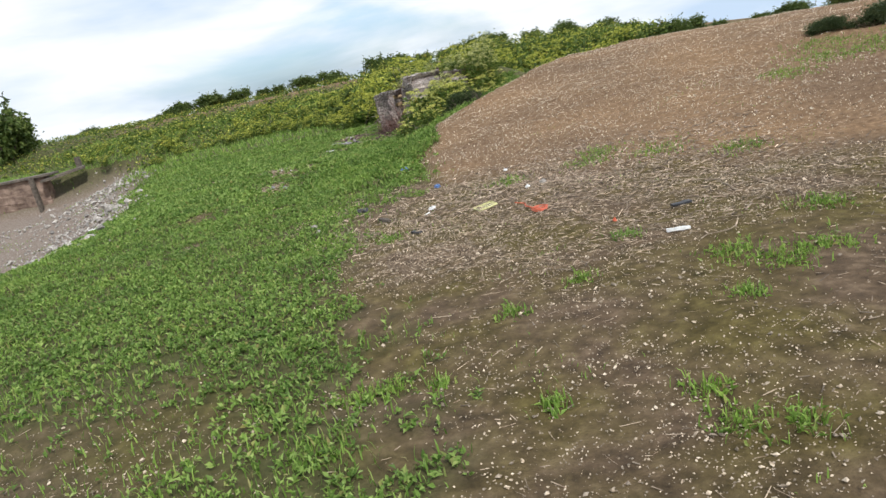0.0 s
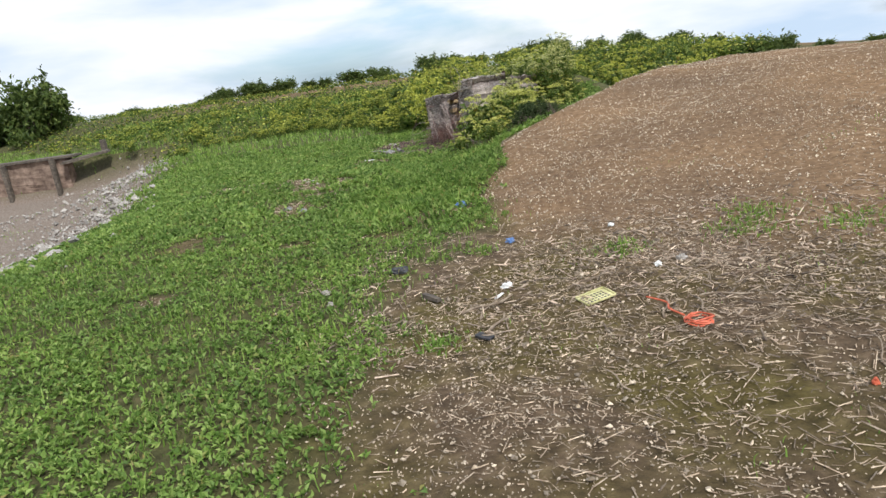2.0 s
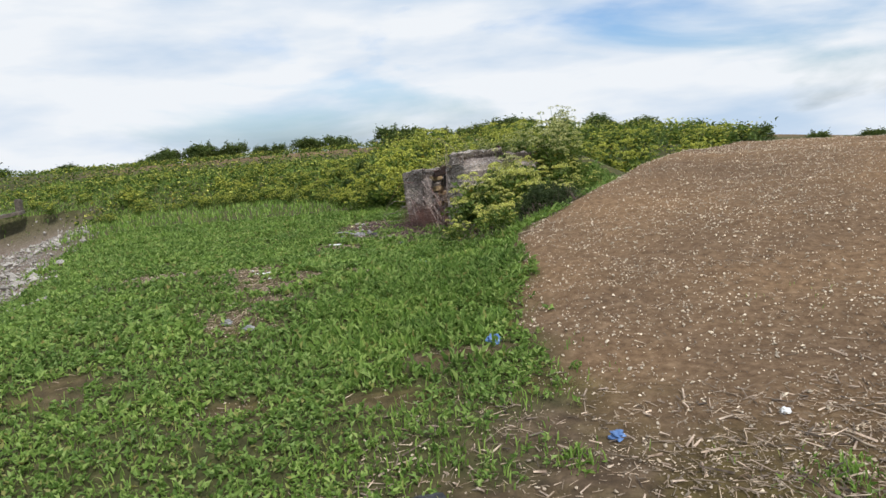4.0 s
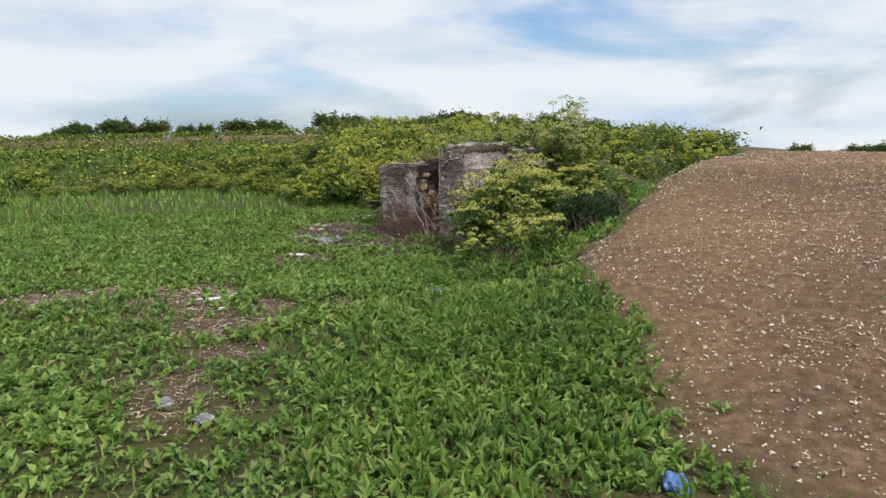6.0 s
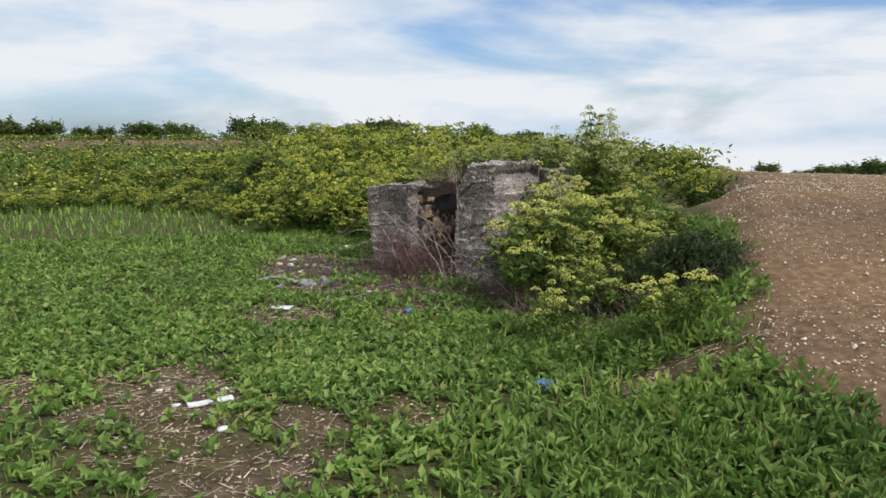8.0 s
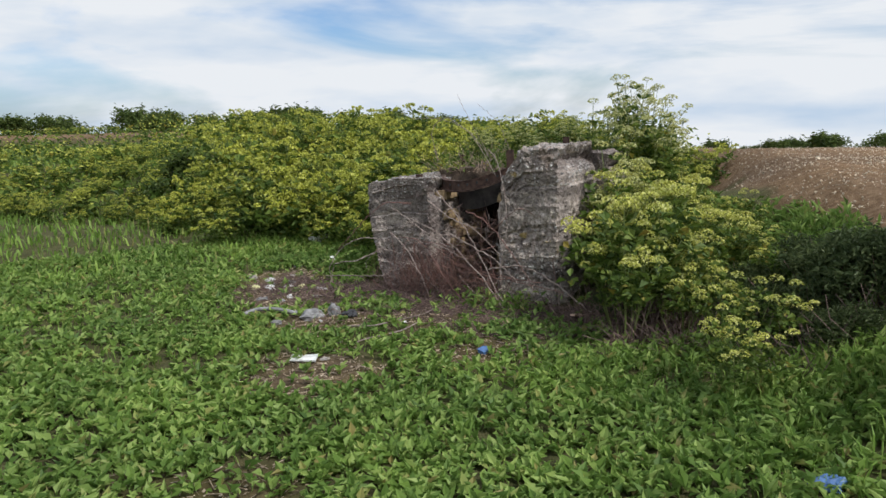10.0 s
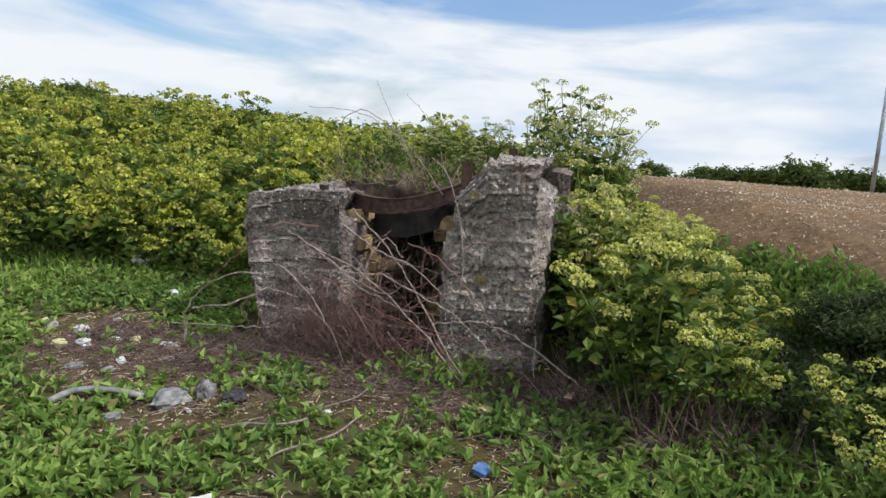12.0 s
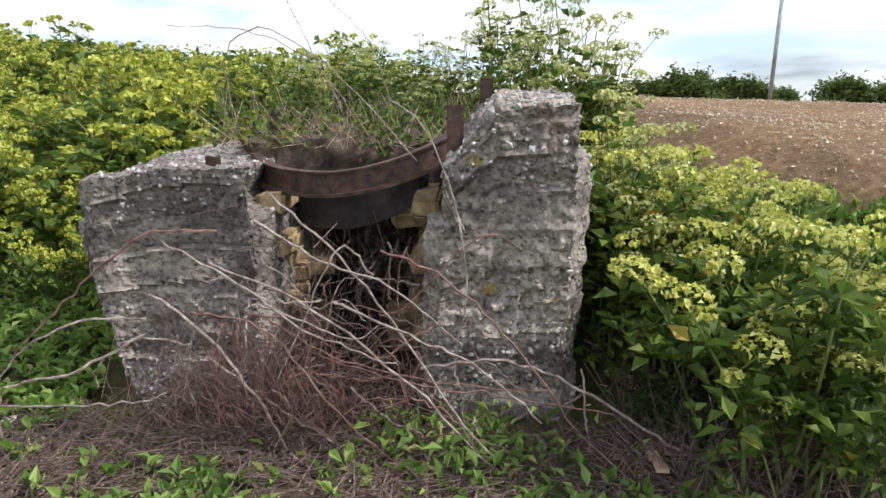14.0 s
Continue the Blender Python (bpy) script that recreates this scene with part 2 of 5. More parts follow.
# ---- the lie of the land ----
rng = np.random.default_rng(7)


def S(v):
    v = np.clip(v, 0.0, 1.0)
    return v * v * (3 - 2 * v)


def wob(x, y, scale, seed=0.0):
    """A cheap smooth unevenness, about -1 to 1."""
    a = np.sin(x * 1.31 * scale + 1.7 * np.sin(y * 0.83 * scale + seed) + seed)
    b = np.sin(y * 1.57 * scale + 1.3 * np.sin(x * 1.09 * scale - seed) + 2 * seed)
    c = np.sin((x + y) * 2.63 * scale + seed * 3) * np.sin((x - y) * 2.17 * scale - seed)
    return (a + b + c) / 3


def field_edge(y):
    return 0.85 * np.logaddexp(0, (y - 12.0) * 2.5) / 2.5


def bank_edge(x):
    """The y from which the flowering bank rises."""
    return 19.2 + 4.2 * S((-0.6 - x) / 4.0) + 0.9 * np.maximum(0, -9 - x)


# the frame of the old concrete entrance: u along its front, d into it
ENT = Vector((-0.87, 16.95, 0.0))
EU, ED = Vector((0.55, -0.835, 0)).normalized(), Vector((0.835, 0.55, 0)).normalized()
ENT_M = Matrix(((EU.x, ED.x, 0, ENT.x), (EU.y, ED.y, 0, ENT.y), (0, 0, 1, 0), (0, 0, 0, 1)))


def local(x, y):
    return (x - ENT.x) * EU.x + (y - ENT.y) * EU.y, (x - ENT.x) * ED.x + (y - ENT.y) * ED.y


def height(x, y):
    x, y = np.asarray(x, float), np.asarray(y, float)
    rise = S((0.55 * (y - 7.2) + 0.35 * x) / 6.0)
    side = S((x - field_edge(y) + 1.2) / 1.7)
    far = np.maximum(0, np.hypot(x - 1, y - 11) - 8.0)
    z = 0.8 * rise * side - (0.075 * far - 0.2 * (1 - np.exp(-far / 4))) * S((x - field_edge(y) + 1.2) / 2.2) * S((y + 4) / 4)
    bank = S((y - bank_edge(x)) / 5.0) * (1 - side)
    z = z + 0.55 * bank + 0.45 * S((y - 31) / 7) * (1 - side)
    z = z - 0.09 * np.maximum(0, x - 7) * (1 - side) * S((y - 15) / 5) - 0.05 * np.maximum(0, y - 48)
    hollow = S((-4.0 - 0.33 * np.maximum(0, y - 13) - x) / 6.0) * S((y - 6.0) / 5.0) * (1 - S((y - 25.6) / 0.35))
    z = z - 1.15 * hollow
    u, d = local(x, y)
    # the earth mound over the passage, and the passage cut into it
    mound = np.exp(-(((u - 1.0) / 2.3) ** 2 + ((d - 2.6) / 1.7) ** 2) * 1.2)
    z = np.maximum(z, 0.95 * mound * S(d / 0.5 + 0.2) + z * (1 - mound))
    cut = S((u - 0.55) / 0.15) * (1 - S((u - 1.35) / 0.15)) * S((d + 0.2) / 0.2) * (1 - S((d - 2.2) / 0.2))
    z = z * (1 - cut) - 0.35 * cut
    z = z - 0.10 * S((y - 12.5) / 2.0) * (1 - S((y - 18.5) / 2.0)) * (1 - side) * (1 - cut) * (1 - mound)
    z = z + 0.025 * wob(x, y, 1.1, 0.4) + 0.012 * wob(x, y, 4.3, 1.2)
    lum = 0.016 * wob(x, y, 11.0, 2.1) + 0.010 * wob(x, y, 23.0, 0.7)
    return z + lum * np.clip(rise * side * 3, 0.25, 1.0)


def blob(x, y, cx, cy, rx, ry, wobble=0.35, seed=0.0):
    r = np.hypot((x - cx) / rx, (y - cy) / ry) + wobble * wob(x, y, 2.2, seed + cx)
    return 0.88 * S((1.2 - r + 0.25 * wob(x, y, 9.0, seed + cy)) / 0.8)


def zone_field(x, y):
    e = 0.25 * wob(x, y, 1.7, 0.9)
    near_part = S((x - field_edge(y) + 0.6 * S((y - 14) / 1.5) + e + 0.05) / 0.35) * S((0.55 * (y - 7.4) + 0.35 * x + e) / 0.9)
    return np.maximum(near_part, S((y - 36) / 1.5) * (1 - S((y - 45) / 2)) * S((x + 17) / 3))


def zone_gravel(x, y):
    return S((-4.3 - x + 0.8 * wob(x, y, 1.2, 1.4) + 0.35 * wob(x, y, 3.9, 0.4) - 0.36 * np.maximum(0, y - 12)) / 2.2) * S((y - 7.5) / 1.5) * (1 - S((y - 25.5) / 0.6))


def zone_bare(x, y):
    """Trodden earth, thin of growth."""
    e = 0.35 * wob(x, y, 1.9, 2.2) + 0.15 * wob(x, y, 5.0, 0.3)
    left = -0.75 - 0.70 * np.exp(-((y - 5.6) / 1.6) ** 2) + 0.45 * S((y - 7.0) / 2.5)
    track = S((x - left + e + 0.3 * wob(x, y, 8.0, 1.0)) / 0.8) * (1 - S((y - 9.6 + e) / 0.6))
    track = np.maximum(track, 0.8 * blob(x, y, -2.2, 2.9, 1.3, 1.0))
    for cx, cy, rx, ry in ((-2.75, 13.1, 0.55, 1.15), (-3.9, 13.4, 0.9, 0.5), (-2.02, 12.45, 0.32, 0.3), (-1.5, 12.5, 0.35, 0.3), (-2.45, 10.7, 0.5, 0.5), (-2.2, 11.3, 0.3, 0.25),
                           (-1.65, 17.1, 0.55, 1.0), (-1.6, 16.0, 0.5, 0.45), (-1.95, 14.9, 0.42, 0.5), (-0.75, 15.7, 0.75, 0.55), (-0.95, 14.75, 0.35, 0.22), (0.25, 15.0, 0.7, 0.35), (0.1, 12.25, 0.6, 0.2),
                           (-1.35, 16.4, 0.35, 0.6), (0.35, 14.55, 0.6, 0.6), (0.7, 14.0, 0.5, 0.5), (-1.0, 8.6, 0.4, 0.22), (-0.65, 9.2, 0.45, 0.2), (-1.9, 8.7, 0.32, 0.3), (-2.4, 12.0, 0.5, 0.3), (-3.2, 9.3, 0.5, 0.4), (-2.7, 7.4, 0.3, 0.2)):
        track = np.maximum(track, blob(x, y, cx, cy, rx, ry))
    return track


def zone_green(x, y):
    return np.clip((1 - zone_field(x, y)) * (1 - zone_gravel(x, y)) * (1 - zone_bare(x, y)), 0, 1)


def steps_out(lo, hi, fine, reach):
    a = list(np.arange(lo, hi, fine))
    s, v = fine, hi
    while v < reach:
        a.append(v)
        s = min(s * 1.18, 400)
        v += s
    s, v, b = fine, lo, []
    while v > -reach:
        s = min(s * 1.18, 400)
        v -= s
        b.append(v)
    return np.array(b[::-1] + a)


def mesh_object(name, verts, faces, material, parent=None, smooth=False):
    me = bpy.data.meshes.new(name)
    me.from_pydata(verts if isinstance(verts, list) else verts.tolist(), [], faces if isinstance(faces, list) else faces.tolist())
    me.materials.append(material)
    if smooth:
        me.polygons.foreach_set("use_smooth", np.ones(len(me.polygons), bool))
    ob = new(name, me)
    ob.parent = parent
    return ob


def part(name, bm, material, parent=None, label="", smooth=False):
    me = bpy.data.meshes.new(name)
    bm.to_mesh(me)
    bm.free()
    me.materials.append(material)
    if smooth:
        me.polygons.foreach_set("use_smooth", np.ones(len(me.polygons), bool))
    ob = new(name, me)
    ob.parent = parent
    return tagged(ob, label)


def empty(name, m, label, category, group=""):
    ob = new(name)
    ob.matrix_world = m
    return tagged(ob, label, category, group)


gx, gy = steps_out(-5.0, 5.0, 0.075, 2500), steps_out(0.5, 19.0, 0.075, 2500)
GX, GY = np.meshgrid(gx, gy)
GZ = height(GX, GY)
nx, ny = len(gx), len(gy)
idx = np.arange(nx * ny).reshape(ny, nx)
quads = np.stack([idx[:-1, :-1], idx[:-1, 1:], idx[1:, 1:], idx[1:, :-1]], -1).reshape(-1, 4)
ground = mesh_object("ground", np.stack([GX, GY, GZ], -1).reshape(-1, 3), quads, M_GROUND, smooth=True)
zones = ground.data.color_attributes.new("zones", "FLOAT_COLOR", "POINT")
zc = np.stack([zone_field(GX, GY), zone_green(GX, GY) * 0.85, zone_gravel(GX, GY), np.ones_like(GX)], -1)
zones.data.foreach_set("color", zc.astype(np.float32).ravel())
tagged(ground, "uneven earth with bare track, turf and ploughed field", "ground", kind="structure")


# ---- growth and scatter as real geometry ----
class Soup:
    """Many small pieces gathered into one mesh."""

    def __init__(self):
        self.v, self.f, self.n = [], [], 0

    def add(self, verts, faces):
        """verts (pieces, k, 3), faces: index tuples within one piece."""
        p, k, _ = verts.shape
        self.v.append(verts.reshape(-1, 3))
        base = self.n + np.arange(p)[:, None] * k
        for fc in faces:
            self.f += (base + np.array(fc)).tolist()
        self.n += p * k

    def mesh(self, name, material, parent=None, smooth=False):
        return mesh_object(name, np.concatenate(self.v), self.f, material, parent, smooth)


def spread(n, x0, x1, y0, y1, density):
    """n tries, kept by the density function."""
    x, y = rng.uniform(x0, x1, n), rng.uniform(y0, y1, n)
    keep = rng.uniform(0, 1, n) < density(x, y)
    return x[keep], y[keep]


def units(n, up_lo, up_hi):
    a, e = rng.uniform(0, 2 * np.pi, n), rng.uniform(up_lo, up_hi, n)
    return np.stack([np.cos(a) * np.cos(e), np.sin(a) * np.cos(e), np.sin(e)], -1)


def blades(soup, p, h, w, lean=0.5):
    """Grass blades: a bent strip with a pointed tip."""
    n = len(p)
    h, w = np.broadcast_to(h, n)[:, None], np.broadcast_to(w, n)[:, None]
    a = rng.uniform(0, 2 * np.pi, n)
    out = np.stack([np.cos(a), np.sin(a), np.zeros(n)], -1)
    side = np.stack([-np.sin(a), np.cos(a), np.zeros(n)], -1)
    up = np.array([0, 0, 1.0])
    k = rng.uniform(0.2, 1.0, n)[:, None] * lean
    m = p + up * h * 0.6 + out * h * k * 0.35
    t = p + up * h * (1 - 0.35 * k) + out * h * k
    v = np.stack([p - side * w * 0.5, p + side * w * 0.5, m + side * w * 0.4, m - side * w * 0.4, t], 1)
    soup.add(v, [(0, 1, 2, 3), (3, 2, 4)])


def leaves(soup, p, along, size, width=0.5, fold=0.18):
    """Ovate leaves, folded along the midrib, from their base p."""
    n = len(p)
    size = np.broadcast_to(size, n)[:, None]
    side = np.cross(along, units(n, 0.7, 1.5))
    side /= np.linalg.norm(side, axis=1)[:, None] + 1e-9
    nor = np.cross(side, along)
    w = size * width * 0.5
    tip = p + along * size - nor * size * 0.12
    mid = p + along * size * 0.45
    l = mid + side * w + nor * size * fold
    r = mid - side * w + nor * size * fold
    v = np.stack([p, r, tip, l], 1)
    soup.add(v, [(0, 1, 2), (0, 2, 3)])


def sticks(soup, p, q, w):
    """Three-sided straws from p to q."""
    d = q - p
    d /= np.linalg.norm(d, axis=1)[:, None] + 1e-9
    a = np.cross(d, np.array([0.31, 0.2, 0.93]))
    a /= np.linalg.norm(a, axis=1)[:, None] + 1e-9
    b = np.cross(d, a)
    w = np.broadcast_to(w, len(p))[:, None] * 0.5
    ring = [a * w, (-0.5 * a + 0.866 * b) * w, (-0.5 * a - 0.866 * b) * w]
    v = np.stack([p + r for r in ring] + [q + r * 0.7 for r in ring], 1)
    soup.add(v, [(0, 1, 4, 3), (1, 2, 5, 4), (2, 0, 3, 5), (0, 2, 1), (3, 4, 5)])


def chips(soup, x, y, size, flat=0.35, sink=0.2):
    """Angular stone chips lying on the ground."""
    n = len(x)
    c = np.stack([x, y, height(x, y)], -1)
    a = rng.uniform(0, 2 * np.pi, n)
    e = np.stack([np.cos(a), np.sin(a), rng.normal(0, 0.25, n)], -1) * size[:, None]
    g = np.stack([-np.sin(a), np.cos(a), rng.normal(0, 0.25, n)], -1) * (size * rng.uniform(0.45, 0.95, n))[:, None]
    k = np.array([0, 0, 1.0]) * (size * flat)[:, None]
    c = c + k * (1 - sink)
    j = lambda: rng.uniform(0.7, 1.2, n)[:, None]
    v = np.stack([c + e * j() * .5, c + g * j() * .5, c - e * j() * .5, c - g * j() * .5, c + k * j() + e * .1, c - k * j()], 1)
    soup.add(v, [(0, 1, 4), (1, 2, 4), (2, 3, 4), (3, 0, 4), (1, 0, 5), (2, 1, 5), (3, 2, 5), (0, 3, 5)])


def on_ground(x, y, lift=0.0):
    return np.stack([x, y, height(x, y) + lift], -1)


def near(x, y):
    """Growth is thicker where the way leads past."""
    return np.clip(1.6 - 0.085 * np.hypot(x + 1.5, (y - 9) * 0.55), 0.25, 1.0) * S((x + 10) / 3) * S((y + 0.5) / 1.6)


def not_block(x, y):
    u, d = local(x, y)
    return 1.0 - ((u > -0.05) & (u < 2.05) & (d > -0.45) & (d < 2.0)) * 1.0 - ((u > -0.1) & (u < 2.0) & (d >= 2.0) & (d < 4.5)) * 1.0


# broad-leaved weeds over the green ground
def weed_patch(x, y):
    return np.clip(0.55 + 0.55 * wob(x, y, 0.9, 3.0) + 0.45 * wob(x, y, 3.7, 1.0), 0.28, 1.0)


soup = Soup()
x, y = spread(150000, -10, 2.6, -0.5, 19.5, lambda x, y: zone_green(x, y) ** 1.3 * near(x, y) * weed_patch(x, y) * not_block(x, y))
for k in range(6):
    n = len(x)
    along = units(n, 0.15, 1.2)
    p = on_ground(x + rng.normal(0, 0.012, n), y + rng.normal(0, 0.012, n), rng.uniform(0, 0.035, n))
    leaves(soup, p, along, rng.uniform(0.028, 0.07, n) * (0.62 + 0.45 * S((y - 7) / 5)), rng.uniform(0.45, 0.7))
x, y = spread(26000, -2.5, 2.4, 8.3, 14.9, lambda x, y: zone_green(x, y) * np.clip(1.4 * np.exp(-((x - field_edge(y) + 0.7) / 0.65) ** 2) * (0.45 + 0.7 * wob(x, y, 1.6, 5.0)) * S((y - 8.3) / 3.0), 0, 1))
for k in range(4):
    n = len(x)
    leaves(soup, on_ground(x + rng.normal(0, 0.015, n), y + rng.normal(0, 0.015, n), rng.uniform(0, 0.06, n)), units(n, 0.6, 1.45), rng.uniform(0.04, 0.10, n), 0.33)
tagged(soup.mesh("low_weeds", M_WEED), "low green broad-leaved weeds covering the ground", "weeds", kind="stuff")

soup = Soup()


def lush(x, y):
    """Taller grass at the foot of the field and about the plants."""
    e = field_edge(y)
    a = np.exp(-((x - e + 0.75) / 0.6) ** 2) * S((y - 8.0) / 3.5) * (1 - S((y - 14.6) / 0.8))
    b = S((y - bank_edge(x) + 2.0) / 1.5)
    c = np.maximum(blob(x, y, -0.6, 10.8, 1.0, 0.85, 0.25), blob(x, y, -0.05, 13.5, 1.0, 0.9, 0.25))
    return np.clip(np.maximum(np.maximum(a, b), c), 0, 1)


x, y = spread(260000, -10, 2.6, 0.8, 19.5, lambda x, y: zone_green(x, y) * near(x, y) * np.clip(0.45 + 0.4 * lush(x, y) - 0.4 * wob(x, y, 0.9, 3.0), 0, 1) * (1 - 0.55 * S((y - 8.5) / 2)) * not_block(x, y))
blades(soup, on_ground(x, y, -0.005), rng.uniform(0.03, 0.085, len(x)) * (1 + 1.3 * lush(x, y)), rng.uniform(0.004, 0.010, len(x)), 0.8)
x, y = spread(16000, -3.5, 4.2, 0.8, 11, lambda x, y: zone_bare(x, y) * np.clip(wob(x, y, 2.7, 0.2) * 1.4 - 0.35, 0, 1))
blades(soup, on_ground(x, y, -0.005), rng.uniform(0.015, 0.05, len(x)), rng.uniform(0.003, 0.007, len(x)), 0.9)
tagged(soup.mesh("grass", M_GRASS), "short rough green grass growing through the weeds", "grass", kind="stuff")

# taller stalked weeds in two clumps beside the way and along the field
soup = Soup()


def clumps(x, y):
    a = np.maximum(blob(x, y, -0.6, 10.8, 1.05, 0.9, 0.25), blob(x, y, -0.05, 13.5, 1.05, 0.95, 0.25))
    return np.clip(a * (1 - zone_field(x, y)) * (1 - zone_bare(x, y)) * (0.55 + 0.7 * wob(x, y, 2.4, 1.9)) * not_block(x, y), 0, 1)


x, y = spread(7500, -2.6, 1.6, 9.4, 15.0, clumps)
n = len(x)
tall = rng.uniform(0.07, 0.20, n) * (0.8 + 0.35 * wob(x, y, 3.1, 0.6))
for k in range(8):
    f = 0.15 + 0.12 * k
    leaves(soup, on_ground(x + rng.normal(0, 0.012, n), y + rng.normal(0, 0.012, n), tall * f), units(n, 0.1, 0.9 + 0.06 * k), rng.uniform(0.05, 0.095, n) * (1.15 - 0.5 * f), 0.36)
sticks(soup, on_ground(x, y, -0.01), on_ground(x, y, tall), 0.004)
tagged(soup.mesh("tall_weeds", M_WEED), "lush tall green weeds with pointed leaves", "weeds", kind="stuff")

soup = Soup()
x, y = spread(90000, -26, 0, 10, 34, lambda x, y: (1 - zone_gravel(x, y)) * (np.hypot(x + 1.5, y - 9) > 9.5) * 0.9 * not_block(x, y))
blades(soup, on_ground(x, y, -0.01), rng.uniform(0.06, 0.18, len(x)), rng.uniform(0.012, 0.03, len(x)), 0.8)
x, y = spread(60000, -30, 12, -14, 12, lambda x, y: zone_green(x, y) * np.clip((np.hypot(x + 1.5, (y - 7) * 0.8) - 5) / 3, 0, 1) * 0.9)
blades(soup, on_ground(x, y, -0.01), rng.uniform(0.04, 0.11, len(x)), rng.uniform(0.012, 0.025, len(x)), 0.9)
tagged(soup.mesh("far_grass", M_GRASS), "rough green grass along the foot of the bank", "grass", kind="stuff")

# stone chips in the ploughed field and on the track
soup = Soup()
x, y = spread(230000, -0.3, 13, 6.5, 24, lambda x, y: zone_field(x, y) * (0.35 + 0.65 * S((0.55 * (y - 7.8) + 0.35 * x) / 2.2)) * np.clip(1.25 - 0.085 * np.hypot(x + 1, y - 9), 0.12, 1) * (0.55 + 0.45 * wob(x, y, 1.3, 1.1)))
chips(soup, x, y, rng.uniform(0.008, 0.028, len(x)) * rng.choice([0.7, 1, 1.5], len(x), p=[.66, .29, .05]))
tagged(soup.mesh("stone_chips", M_CHIP), "straw-coloured flint and shell chips strewn on the field", "stones", kind="stuff")

soup = Soup()
x, y = spread(150000, -3, 4.5, 0.8, 10, lambda x, y: zone_bare(x, y) * (1 - zone_field(x, y)) * np.clip(0.4 + 0.8 * wob(x, y, 1.6, 0.8), 0.06, 1))
chips(soup, x, y, rng.uniform(0.004, 0.016, len(x)) * rng.choice([0.8, 1, 2.0], len(x), p=[.6, .34, .06]))
x, y = spread(30000, -1.8, 4.2, 4.4, 9.6, lambda x, y: 0.9 * blob(x, y, 0.9, 6.4, 2.3, 1.7) * np.clip(0.45 + 0.7 * wob(x, y, 1.9, 2.8), 0.05, 1) * (1 - zone_field(x, y)))
chips(soup, x, y, rng.uniform(0.008, 0.026, len(x)) * rng.choice([0.8, 1, 1.6], len(x), p=[.6, .34, .06]))
x, y = spread(20000, -5, 1.5, 10, 19, lambda x, y: zone_bare(x, y))
chips(soup, x, y, rng.uniform(0.006, 0.026, len(x)))
tagged(soup.mesh("grit", M_GRIT), "brown and pale grit strewn on bare earth", "stones", kind="stuff")

soup = Soup()
x, y = spread(14000, -14, -3.5, 7, 26, lambda x, y: zone_gravel(x, y) * np.clip(0.15 + 0.8 * np.exp(-((x + 6.2 + 0.36 * np.maximum(0, y - 12)) / 1.3) ** 2) + 0.4 * wob(x, y, 0.8, 0.5), 0, 1))
chips(soup, x, y, rng.uniform(0.03, 0.11, len(x)) * rng.choice([0.7, 1, 2.0], len(x), p=[.6, .34, .06]), 0.4)
tagged(soup.mesh("rubble", M_STONE), "pale rubble and gravel lying in the hollow", "rubble", kind="stuff")

# thin grass creeping over the rubble
soup = Soup()
x, y = spread(30000, -13, -3.5, 8, 26, lambda x, y: zone_gravel(x, y) * np.clip(1.1 * wob(x, y, 1.5, 0.9) + 0.5 * wob(x, y, 4.0, 0.2) - 0.15, 0, 1))
blades(soup, on_ground(x, y, -0.005), rng.uniform(0.03, 0.09, len(x)), rng.uniform(0.008, 0.016, len(x)), 0.9)
tagged(soup.mesh("thin_grass", M_GRASS), "thin grass creeping over the rubble", "grass", kind="stuff")

# straw and dry stalks
soup = Soup()


def strawy(x, y):
    a = blob(x, y, 1.3, 6.8, 2.6, 1.5) + 0.7 * blob(x, y, 0.6, 5.3, 1.0, 1.4) + 0.6 * blob(x, y, 2.6, 5.2, 1.3, 1.0)
    return np.clip(a + 0.8 * zone_bare(x, y) * (y > 10) + 0.05 * zone_bare(x, y), 0, 1)


x, y = spread(190000, -4.5, 4.5, 1, 18.5, strawy)
n, a = len(x), rng.uniform(0, 2 * np.pi, len(x))
l = rng.uniform(0.015, 0.085, n) * rng.choice([0.5, 1.0, 2.0], n, p=[.6, .36, .04])
p = on_ground(x, y, 0.006)
q = on_ground(x + np.cos(a) * l, y + np.sin(a) * l, 0.006)
q[:, 2] += rng.uniform(0, 0.35, n) * l * 0.5
sticks(soup, p, q, rng.uniform(0.002, 0.007, n))
tagged(soup.mesh("straw_litter", M_STRAW), "dry straw and broken stalks strewn on the track", "straw", kind="stuff")


soup = Soup()
x, y = spread(9000, -1.5, 4.5, 4.2, 9.4, lambda x, y: 0.75 * blob(x, y, 1.2, 6.9, 2.5, 1.5) + 0.25 * blob(x, y, 2.4, 5.0, 1.3, 0.9))
n, a = len(x), rng.uniform(0, 2 * np.pi, len(x))
l = rng.uniform(0.025, 0.10, n) * rng.choice([0.6, 1.0, 1.8], n, p=[.55, .38, .07])
p, q = on_ground(x, y, 0.008), on_ground(x + np.cos(a) * l, y + np.sin(a) * l, 0.010)
q[:, 2] += rng.uniform(0, 0.3, n) * l
sticks(soup, p, q, rng.uniform(0.005, 0.014, n))
tagged(soup.mesh("woody_debris", M_DEBRIS), "broken brown and bleached woody stalks on the track", "debris", kind="stuff")


